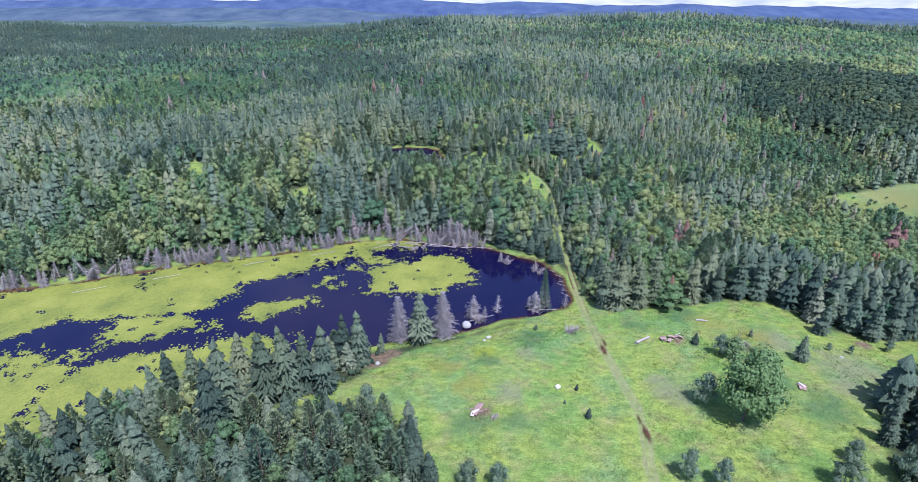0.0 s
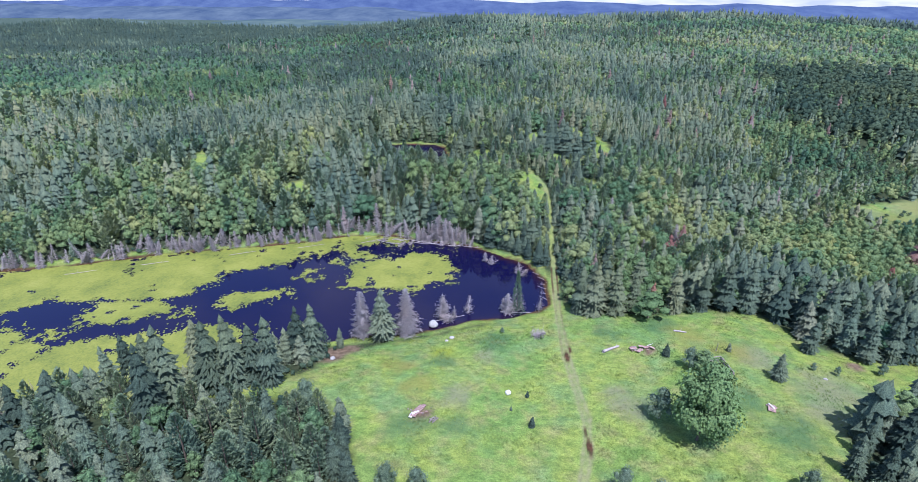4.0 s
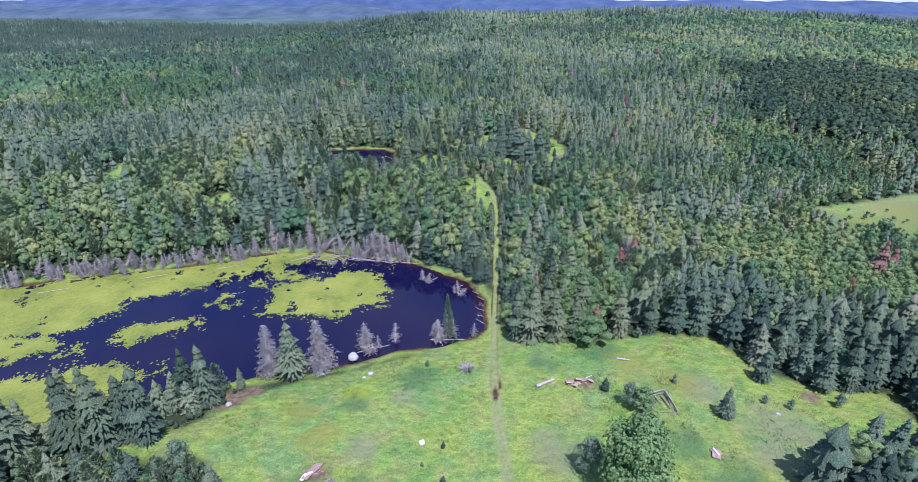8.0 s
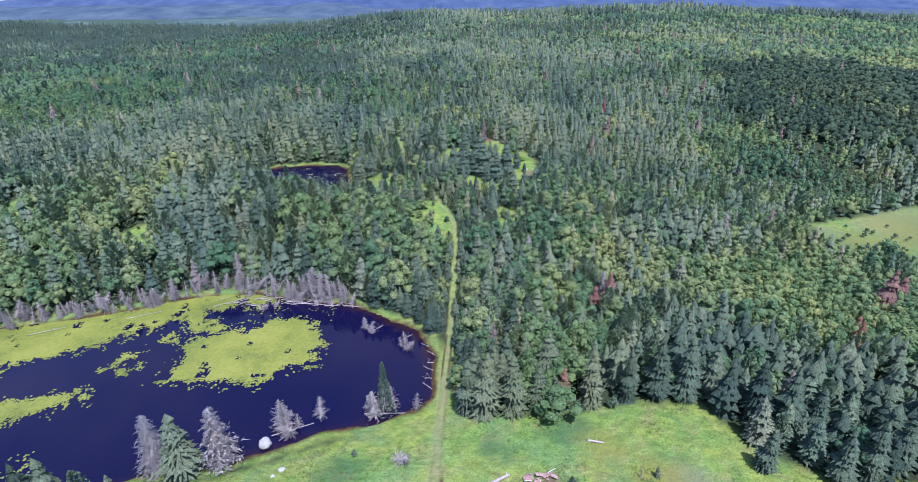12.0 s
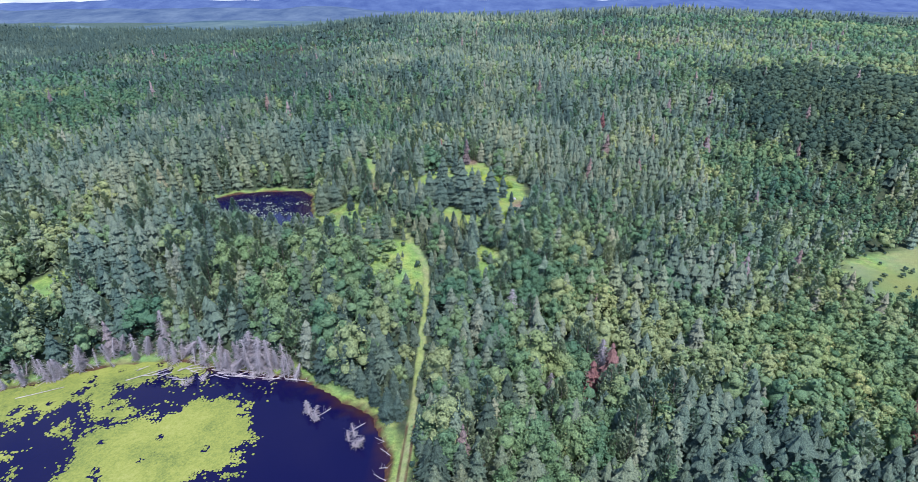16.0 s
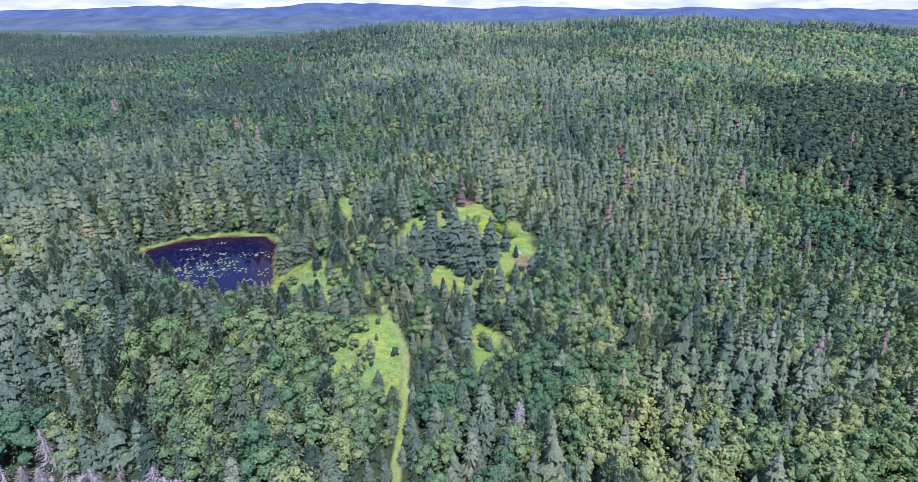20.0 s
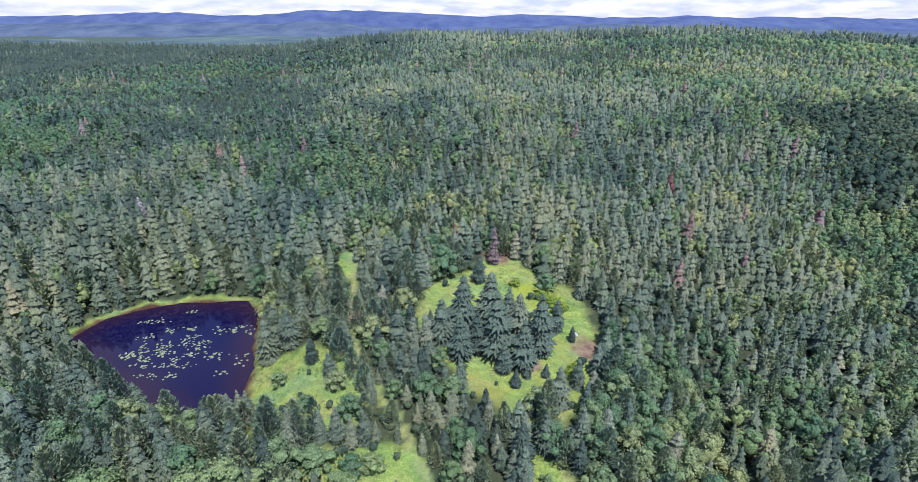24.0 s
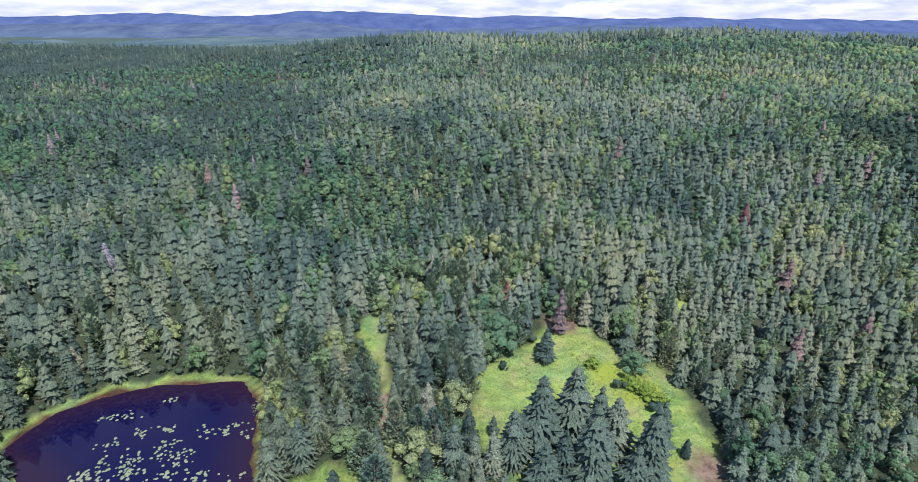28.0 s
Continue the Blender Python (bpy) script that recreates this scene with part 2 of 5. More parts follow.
def grass_material():
    n = Nodes("grass_blades")
    col = grass_colour(n)
    t = n.ramp(n.attr("tint"), [(0.0, (0.86, 0.90, 0.92)), (0.6, (1.04, 1.04, 1.0)), (1.0, (1.14, 1.11, 1.06))])
    col = n.mix(1.0, col, t, "MULTIPLY")
    n.finish(col, 0.7, 0.2)
    tl = n.add("ShaderNodeBsdfTranslucent")
    n.link(col, tl.inputs["Color"])
    mx = n.add("ShaderNodeMixShader", Fac=0.5)
    n.link(n.bsdf.outputs[0], mx.inputs[1])
    n.link(tl.outputs[0], mx.inputs[2])
    n.link(mx.outputs[0], n.out.inputs["Surface"])
    return n.mat


def weed_material():
    n = Nodes("duckweed")
    drift = n.math("MULTIPLY", n.math("SUBTRACT", n.noise(0.12, 5), 0.5), 1.5)
    speck = n.math("MULTIPLY", n.math("SUBTRACT", n.noise(3.2, 4, None, 0.75), 0.5), 1.5)
    f = n.math("ADD", n.math("ADD", n.math("MULTIPLY", n.attr("tint"), 0.3), 0.32), n.math("ADD", drift, speck))
    col = n.ramp(f, [(0.0, (0.050, 0.066, 0.016)), (0.22, (0.110, 0.136, 0.024)), (0.6, (0.176, 0.194, 0.032)), (1.0, (0.226, 0.232, 0.056))])
    n.bump(n.noise(6.0, 3), 0.6, 0.03)
    return n.finish(col, 0.65, 0.3)


def water_material(name, deep, shallow_and_reflection):
    n = Nodes(name)
    col = n.mix(n.attr("shore"), deep, shallow_and_reflection)
    n.bump(n.noise(0.9, 2), 0.05, 0.05)
    n.finish(col, 0.03, 0.36)
    n.bsdf.inputs["IOR"].default_value = 1.33
    return n.mat


M_GROUND, M_GRASS, M_WEED = ground_material(), grass_material(), weed_material()
M_WATER = water_material("dark_pond_water", (0.0040, 0.0036, 0.0260), (0.030, 0.012, 0.007))


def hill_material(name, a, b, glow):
    """Woods so far off that the air's blue is painted into their colour, with a faint glow."""
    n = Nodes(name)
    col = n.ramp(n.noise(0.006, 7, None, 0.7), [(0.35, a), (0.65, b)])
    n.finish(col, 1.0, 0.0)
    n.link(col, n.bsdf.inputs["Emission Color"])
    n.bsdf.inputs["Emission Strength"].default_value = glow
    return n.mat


# ---- the lie of the land ----
rng = np.random.default_rng(7)


def ease(a, b, v):
    u = np.clip((np.asarray(v, float) - a) / (b - a), 0, 1)
    return u * u * (3 - 2 * u)


def wobble(x, y, size, seed=0):
    """Smooth value noise from -1 to 1."""
    x, y = np.asarray(x, float) / size + 517.3 + seed * 7.7, np.asarray(y, float) / size + 311.9 + seed * 3.1
    i, j = np.floor(x).astype(np.int64), np.floor(y).astype(np.int64)
    u, v = x - i, y - j
    u, v = u * u * (3 - 2 * u), v * v * (3 - 2 * v)

    def h(a, b):
        k = (a * 374761393 + b * 668265263 + seed * 982451653) & 0x7FFFFFFF
        k = ((k ^ (k >> 13)) * 1274126177) & 0x7FFFFFFF
        return ((k ^ (k >> 16)) & 0xFFFF) / 32767.5 - 1

    return (h(i, j) * (1 - u) + h(i + 1, j) * u) * (1 - v) + (h(i, j + 1) * (1 - u) + h(i + 1, j + 1) * u) * v


def inside(x, y, outline):
    """How far a place lies inside a closed outline, in metres; negative outside."""
    x, y = np.asarray(x, float), np.asarray(y, float)
    best, odd = np.full(x.shape, 1e9), np.zeros(x.shape, bool)
    for (ax, ay), (bx, by) in zip(outline, outline[1:] + outline[:1]):
        dx, dy = bx - ax, by - ay
        t = np.clip(((x - ax) * dx + (y - ay) * dy) / (dx * dx + dy * dy), 0, 1)
        best = np.minimum(best, np.hypot(x - ax - t * dx, y - ay - t * dy))
        if ay != by:
            odd ^= ((ay > y) != (by > y)) & (x < (bx - ax) * (y - ay) / (by - ay) + ax)
    return np.where(odd, best, -best)


def beside(x, y, line):
    """The distance from an open line."""
    x, y = np.asarray(x, float), np.asarray(y, float)
    best = np.full(x.shape, 1e9)
    for (ax, ay), (bx, by) in zip(line, line[1:]):
        dx, dy = bx - ax, by - ay
        t = np.clip(((x - ax) * dx + (y - ay) * dy) / (dx * dx + dy * dy), 0, 1)
        best = np.minimum(best, np.hypot(x - ax - t * dx, y - ay - t * dy))
    return best


POND = [(-158.4, 78.6), (-100.9, 97.7), (-84.9, 102.6), (-68.4, 110.2), (-53.4, 115.1), (-39.9, 119.2), (-27.8, 125.5), (-15.9, 127), (-3.9, 124.7), (6.5, 123.1), (13.7, 118.3), (20.9, 114.2), (24.5, 106.3),
        (24.5, 95.9), (22.2, 92.5), (16.3, 90.1), (8.5, 88), (2.6, 84.4), (-2.6, 82.3), (-12.9, 79.9), (-22.1, 76.6), (-31.8, 71.6), (-43.9, 66.6), (-54.8, 62.1), (-61.6, 56.9), (-69.7, 51.7), (-158.4, 19.8)]
POND_UP = [(-37.8, 178.7), (-36.1, 184.8), (-29.5, 190.2), (-20.1, 192), (-12.9, 192.3), (-8, 187.8), (-5.6, 178.3), (-3, 169.6), (-0.7, 161.1), (-8.2, 159.1), (-14.7, 163), (-26, 169.6)]
LEVEL, LEVEL_UP = 0.0, 8.4
CLEARING = [(22.2, 92.6), (27.4, 96.5), (31.3, 91.3), (37.8, 90.7), (46.3, 91.3), (56.9, 93.8), (64.6, 93), (68.5, 84.8), (75.7, 80.9), (86.1, 79.6), (86.1, 69.8), (69.1, 66.5), (62.6, 60), (57.4, 52.2), (52.2, 36.5), (10.4, 33.9),
            (-1.3, 44.3), (-5.9, 56.1), (-12.1, 61.3), (-22.7, 60.4), (-29.3, 60), (-23.6, 63.4), (-17, 66.9), (-12.3, 75.1), (-6.5, 78.3), (2.2, 82.2), (16.2, 88.7)]
TRAIL = [(24.8, 26.1), (25.8, 50.2), (27.1, 56.1), (27.5, 61.3), (26.9, 68.2), (26.1, 76.3), (26, 88), (26.2, 103), (26.5, 113.5), (26.6, 123.9), (26.6, 140.9), (25.8, 148), (22.8, 153.9), (18.3, 161),
         (13.7, 167), (10.8, 175.6), (9.4, 185.9), (6.8, 197)]
GLADES = [
    [(-3.9, 172.2), (5.2, 173.5), (11.7, 169.6), (16.3, 162.4), (15.7, 156.5), (2.6, 156.5), (-1.3, 161.7)],
    [(20.2, 178.2), (21.7, 187.6), (28.6, 192.3), (33.3, 198.9), (37.3, 197), (42.1, 190.4), (47, 189.8), (48.9, 181.3), (49.7, 176), (45, 164.3), (41.1, 157.8), (33.7, 159.1), (29, 164.3), (25.3, 168.8), (22.4, 173.5)],
    [(8.6, 149), (11.5, 154.5), (19.8, 155), (23.6, 154), (25.6, 147.8), (26.2, 138), (22.5, 136), (17, 139.5), (12.5, 144.2)],
    [(35.2, 151.3), (36.9, 155.2), (40.4, 153.3), (43, 150.7), (40.4, 144.1), (36, 142.2)],
    [(52.2, 208), (56.7, 208), (56.7, 200.2), (52.2, 202.2)],
    [(3.3, 194), (6.3, 198.3), (9.1, 190.4), (7.4, 187.8)],
    [(8.5, 206.1), (15.1, 206.1), (14.6, 200.9), (10, 200.6)],
    [(117, 151), (119, 162), (126, 171), (138, 176), (158, 180), (190, 177), (182, 150), (143, 149), (128, 150)],
    [(-82.2, 135.7), (-83.5, 146.1), (-83.5, 159.1), (-71.7, 147.4), (-73, 137)],
    [(-50.9, 137.6), (-48.3, 142.2), (-43, 146.1), (-41.1, 139.6), (-45.1, 133)],
]
BARE = [((34.6, 197.6), 3.1), ((47, 173.5), 2.9), ((38.1, 169.6), 1.6), ((-14.3, 73.4), 3.4), ((-11.7, 76.4), 2), ((40.4, 79), 1.5), ((3.4, 59.7), 1.6), ((10.4, 178.7), 1.7), ((10.2, 182), 1.6), ((73, 78.3), 1.3)]
PATCH = [((132, 158), 14, 3), ((158, 160), 18, 3), ((150, 168), 12, 2), ((128, 166), 6, 1), ((146, 154), 9, 3), ((5.2, 75.2), 2.3, 0), ((57, 78), 3.5, 1), ((12.4, 75), 3.0, 1), ((8.7, 64), 3.2, 1), ((32.4, 68.1), 2.6, 1), ((65.3, 71), 6, 1), ((34.5, 64.5), 4, 1), ((62, 64), 5, 1), ((-1.5, 70), 3.0, 2), ((2, 66), 3.2, 2), ((48, 84), 4, 2), ((54, 80), 3.5, 2), ((38, 164), 3, 2), ((29, 166), 2.5, 2), ((5.4, 72.6), 2.4, 3), ((2.5, 57), 4, 3), ((10, 58), 3.5, 3), ((14, 80), 4, 3), ((50, 67), 4, 3), ((55, 60), 5, 3), ((33, 84), 3, 3), ((44, 88), 4, 3), ((24, 172), 2, 3), ((42.8, 184.6), 3.0, 0), ((44.2, 167.4), 2.2, 0), ((38.5, 187.5), 1.6, 0), ((31, 163), 3.5, 2), ((26, 178), 2.5, 2), ((43, 172), 2, 2), ((150, 170), 14, 1), ((134, 160), 10, 2), ((166, 165), 10, 2)]
MUD = [((26.2, 76.6), 1.05), ((27.3, 56.3), 1.05), ((26.9, 78.9), 0.8), ((27.1, 58.7), 0.8)]

PY = [-260.9, 0, 52.2, 78.3, 104.3, 127.8, 146.1, 163, 195.7, 260.9, 360, 456.5, 541.3, 652.2, 913, 1304.3, 2347.8]
PZ = [5.2, 3.9, 3.1, 2.1, 1.3, 3, 9.5, 12.3, 16.7, 22.2, 29.3, 35.2, 38.5, 35.2, 10.4, -32.6, -58.7]


def land(x, y):
    """The height of the ground."""
    x, y = np.asarray(x, float), np.asarray(y, float)
    z = sum(np.interp(y + o, PY, PZ) for o in (-13, -6.5, 0, 6.5, 13)) / 5
    z = z - (1 - ease(-420, -13, x)) * (0.42 + 0.60 * ease(150, 420, y)) * np.maximum(z - 2.6, 0)
    z = z - (1 - ease(-75, 5, x)) * 0.42 * ease(165, 225, y) * (1 - 0.6 * ease(330, 520, y)) * np.maximum(z - 8, 0)
    z = z + 2.1 * ease(20, 59, x) * (1 - ease(91, 124, y))
    z = z - 14 * np.exp(-((x - 137) / 59) ** 2 - ((y - 183) / 78) ** 2)
    z = z + 6 * np.exp(-((x - 210) / 190) ** 2 - ((y - 520) / 120) ** 2)
    z = z - 0.01745 * np.clip(x, -700, 700)
    far = ease(195, 420, np.hypot(x, y - 78))
    z = z + wobble(x, y, 12, 1) * 0.3 + wobble(x, y, 39, 2) * 0.8 * (0.3 + far) + wobble(x, y, 140, 3) * 3.5 * far
    for outline, level, slope in ((POND, LEVEL, 0.12), (POND_UP, LEVEL_UP, 0.2)):
        d = inside(x, y, outline) + wobble(x, y, 5, 5) * 0.6 + wobble(x, y, 1.6, 6) * 0.28
        bank = level + 0.25 + slope * np.maximum(-d, 0)
        z = np.where(d > -18, bank + (z - bank) * ease(0, 18, -d), z)
        z = np.where(d > 0, level + 0.25 - 1.1 * ease(0, 1.6, d) - 0.7 * ease(1, 10, d), z)
    return z


def link_mesh(name, co, tris, mats, tint=None, index=None, parent=None, extra=()):
    """One mesh object from arrays of places and triangles."""
    co, tris = np.asarray(co, np.float32), np.asarray(tris, np.int32)
    me = bpy.data.meshes.new(name)
    me.vertices.add(len(co))
    me.vertices.foreach_set("co", co.ravel())
    k = tris.shape[1]
    me.loops.add(tris.size)
    me.loops.foreach_set("vertex_index", tris.ravel())
    me.polygons.add(len(tris))
    me.polygons.foreach_set("loop_start", np.arange(0, tris.size, k, dtype=np.int32))
    for m in mats:
        me.materials.append(m)
    if index is not None:
        me.polygons.foreach_set("material_index", np.asarray(index, np.int32))
    for key, values in ([("tint", tint)] if tint is not None else []) + list(extra):
        me.attributes.new(key, "FLOAT", "POINT").data.foreach_set("value", np.asarray(values, np.float32).ravel())
    me.update(calc_edges=True)
    ob = new(name, me)
    ob.parent = parent
    return ob


def grid(xs, ys):
    X, Y = np.meshgrid(xs, ys)
    nx = len(xs)
    a = (np.arange(len(ys) - 1)[:, None] * nx + np.arange(nx - 1)[None, :]).ravel()
    return X.ravel(), Y.ravel(), np.stack([a, a + 1, a + 1 + nx, a + nx], 1)


def graded(lo, hi, step, far_lo, far_hi, grow=1.12):
    mid, out, d, v = list(np.arange(lo, hi + 1e-6, step)), [], step, lo
    while v > far_lo:
        d = min(d * grow, 160)
        v -= d
        out.append(v)
    up, d, v = [], step, mid[-1]
    while v < far_hi:
        d = min(d * grow, 160)
        v += d
        up.append(v)
    return np.array(out[::-1] + mid + up)


def make_ground():
    gx = graded(-98, 86, 1.0, -4600, 4600)
    gx = np.concatenate([gx[gx < 22.9], np.arange(23, 29.05, 0.2), gx[gx > 29.2]])
    X, Y, quads = grid(gx, graded(34, 208, 0.9, -900, 4700))
    Z = land(X, Y)
    ragged = wobble(X, Y, 2.2, 8) * 0.7 + wobble(X, Y, 0.9, 9) * 0.4
    meadow = ease(-0.8, 0.8, inside(X, Y, CLEARING) + ragged)
    for g in GLADES:
        meadow = np.maximum(meadow, ease(-0.8, 0.8, inside(X, Y, g) + ragged))
    for pond in (POND, POND_UP):
        rim = 2.5 if pond is POND else 1.1
        meadow = np.maximum(meadow, ease(-rim, -0.4 * rim, inside(X, Y, pond) + ragged))
    away = beside(X, Y, TRAIL)
    meadow = np.maximum(meadow, 1 - ease(0.7, 1.6, away * (1 + 1.1 * ease(104, 116, Y)) + 0.7 * ragged))
    lane = (1 - ease(0.4, 1.1, away * (1 + 0.35 * ease(104, 116, Y)) + 0.3 * ragged)) * (0.62 + 0.33 * (1 - ease(0.1, 0.4, np.abs(away - 0.55)))) * (0.84 - 0.34 * ease(108, 124, Y))
    rut = np.abs(away - 0.55)
    Z = Z - 0.06 * (1 - ease(0.1, 0.4, rut))
    bare, wet = np.zeros_like(X), np.zeros_like(X)
    for (cx, cy), r in BARE:
        bare = np.maximum(bare, 1 - ease(0.5 * r, 1.1 * r, np.hypot(X - cx, Y - cy) + ragged))
    hues = [np.zeros_like(X) for _ in range(4)]
    for (cx, cy), r, k in PATCH:
        hues[k] = np.maximum(hues[k], (1 - ease(0.3 * r, 1.2 * r, np.hypot(X - cx, Y - cy) + 2 * ragged)) * (0.9, 0.7, 0.65, 0.7)[k])
    for (cx, cy), r in MUD:
        wet = np.maximum(wet, 1 - ease(0.5 * r, 1.1 * r, np.hypot((X - cx) * 2.3, (Y - cy) * 0.55) + 0.4 * ragged))
    wet = np.maximum(wet, (1 - ease(0.08, 0.3, rut)) * (0.25 + 0.75 * ease(-0.1, 0.4, wobble(X, Y, 7, 11))) * (Y < 112) * (Y > 76) * (X > 25.5 + wobble(X * 0, Y, 9, 13) * 0.6) * 0.85)
    for pond in (POND, POND_UP):
        wet = np.maximum(wet, ease(-0.5, 0.3, inside(X, Y, pond) + wobble(X, Y, 4, 5) * 0.5))
    ob = link_mesh("ground", np.stack([X, Y, Z], 1), quads, [M_GROUND], extra=[("meadow", meadow), ("lane", lane), ("woods", ease(520, 680, np.hypot(X, Y))), ("bare", bare), ("wet", wet), ("lime", hues[0]), ("straw", hues[1]), ("ochre", hues[2]), ("rank", hues[3])])
    ob.data.polygons.foreach_set("use_smooth", np.ones(len(quads), bool))
    return tagged(ob, "rolling green meadow and forest floor with a mown lane", "ground", kind="structure")


make_ground()


def make_water(name, outline, level, label):
    px, py = [p[0] for p in outline], [p[1] for p in outline]
    X, Y, quads = grid(np.linspace(min(px) - 3, max(px) + 3, 90), np.linspace(min(py) - 3, max(py) + 3, 70))
    d = inside(X, Y, outline)
    # upper pond's brown rim is widened to paint in its trees' dark reflection
    shore = (1 - ease(0.1, 1.9 + 4.5 * ease(140, 150, Y), d + wobble(X, Y, 5, 12) * 0.8)) * (0.35 + 0.65 * ease(99, 112, Y)) * (1 - 0.6 * ease(140, 150, Y))
    keep = d[quads].max(1) > -2.5
    ob = link_mesh(name, np.stack([X, Y, np.full_like(X, level)], 1), quads[keep], [M_WATER], extra=[("shore", shore)])
    return tagged(ob, label, "pond", kind="structure")


make_water("water", POND, LEVEL, "still dark beaver pond water reflecting blue sky")
make_water("water", POND_UP, LEVEL_UP, "small dark round pond in the woods")

# floating weed: a mat of many small pads
MATS = [
    [(-123.3, 86.6), (-84.7, 104.2), (-67.9, 112), (-52.2, 117.6), (-38.7, 122.2), (-27.4, 128.9), (-15.2, 129.5), (-9.1, 125.3), (-14.2, 122), (-21.9, 120.7), (-27.4, 117.3), (-31.5, 112.4), (-37.7, 108.1), (-43.9, 105.7), (-49.1, 100.3), (-50.6, 93.2), (-56.4, 89.3),
     (-67.9, 88), (-77.3, 86.6), (-87.9, 80.2), (-123.3, 70)],
    [(-68.9, 87.5), (-58.4, 89.3), (-52.2, 87.1), (-54.3, 82.6), (-58.4, 79.4), (-66.3, 78.8)],
    [(-129.8, 63.9), (-78.4, 70.8), (-61.3, 75.1), (-50.7, 79), (-39.8, 82.6), (-29.2, 81), (-39.8, 65.6), (-60.5, 52.7), (-122.2, 33.7)],
    [(-20.9, 98), (-19.8, 104.5), (-20.1, 110), (-13.8, 115.4), (-8.1, 118.3), (-1.5, 118.2), (3, 111.9), (2.4, 102.9), (-4.5, 99.5), (-10.6, 97.8)],
    [(-43.9, 89), (-41.8, 94), (-37.2, 95.4), (-32.1, 97.4), (-30, 94.2), (-35.6, 90.8), (-39.2, 88.3)],
]
SPECKLED = [
    [(-32.6, 101.9), (-30.5, 106.3), (-19.3, 115.1), (-6.1, 117.8), (-9.6, 112.3), (-15.2, 106.4), (-27.4, 100.7)],
    [(-108.2, 78), (-82.6, 77), (-63.7, 77.7), (-61.6, 75.1), (-78.4, 71.3), (-108.2, 65.6)],
    [(-14.2, 122.5), (-5, 121.7), (3, 120.9), (6, 118.3), (-4, 117.1), (-12.1, 118.4)],
    [(-51.2, 87.1), (-47, 88.5), (-47, 86), (-51.2, 85.1)],
    [(-26.4, 118.8), (-16.2, 121.5), (-10.1, 119.3), (-20.3, 114.6)],
]


def pad_shapes(places, level, size):
    """Many small floating leaves, each an uneven five-sided pad."""
    n, k = len(places), 5
    a = np.linspace(0, 2 * np.pi, k, endpoint=False)[None, :] + rng.uniform(0, 6, (n, 1))
    r = size * rng.uniform(0.6, 1.25, (n, 1)) * rng.uniform(0.75, 1.2, (n, k))
    co = np.zeros((n, k, 3))
    co[:, :, 0], co[:, :, 1] = places[:, :1] + r * np.cos(a), places[:, 1:2] + r * np.sin(a)
    co[:, :, 2] = level + rng.uniform(0.012, 0.05, (n, 1)) + r * 0.05 * np.cos(a + rng.uniform(0, 6, (n, 1)))
    fan = np.array([[0, 1, 2], [0, 2, 3], [0, 3, 4]])
    return co.reshape(-1, 3), (np.arange(n)[:, None, None] * k + fan[None]).reshape(-1, 3)


def weed_cover(X, Y):
    """How thickly the weed lies: above nought it closes up."""
    rag = wobble(X, Y, 6, 21) * 1.3 + wobble(X, Y, 2.2, 22) * 1.2 + wobble(X, Y, 0.9, 23) * 0.9
    holes = ease(0.42, 0.8, wobble(X, Y, 3.4, 24) * 0.7 + wobble(X, Y, 1.1, 25) * 0.6)
    m = np.full(X.shape, -9.0)
    for o in MATS:
        m = np.maximum(m, np.minimum(inside(X, Y, o), 3.5) + rag - 3.0 * holes)
    for o in SPECKLED:
        m = np.maximum(m, np.minimum(inside(X, Y, o), 0.6) + rag * 1.5 - 0.8)
    return m


def pad_field():
    X, Y = np.meshgrid(np.arange(-100, 9, 0.25), np.arange(40, 131, 0.25))
    X, Y = X.ravel() + rng.uniform(-0.2, 0.2, X.size), Y.ravel() + rng.uniform(-0.2, 0.2, X.size)
    m, luck = weed_cover(X, Y), rng.uniform(0, 1, X.size)
    keep = (((m > -0.1) & (m < 0.9)) | ((m >= 0.9) & (luck < 0.07)) | ((m > -1.5) & (luck < 0.10))) & (inside(X, Y, POND) > -0.8)
    return np.stack([X[keep], Y[keep]], 1)


def weed_mat():
    """The mat of weed: a thin closed skin with a ragged fringe of loose pads."""
    X, Y, quads = grid(np.arange(-124, 9, 0.4), np.arange(36, 131, 0.4))
    X, Y = X + rng.uniform(-0.12, 0.12, X.size), Y + rng.uniform(-0.12, 0.12, X.size)
    keep = (weed_cover(X, Y)[quads].min(1) > 0.25) & (inside(X, Y, POND)[quads].min(1) > -0.8)
    used, back = np.unique(quads[keep], return_inverse=True)
    skin = np.stack([X[used], Y[used], LEVEL + 0.03 + rng.uniform(-0.008, 0.008, len(used))], 1)
    q = back.reshape(-1, 4)
    co, tris = pad_shapes(pad_field(), LEVEL, 0.19)
    co, tris = np.concatenate([skin, co]), np.concatenate([q[:, [0, 1, 2]], q[:, [0, 2, 3]], tris + len(skin)])
    tint = np.concatenate([rng.uniform(0, 1, len(skin)), np.repeat(rng.uniform(0, 1, (len(co) - len(skin)) // 5), 5)])
    return tagged(link_mesh("floating_duckweed", co, tris, [M_WEED], tint=tint), "bright yellow-green duckweed mat on dark pond water", "water plants", kind="stuff")


weed_mat()


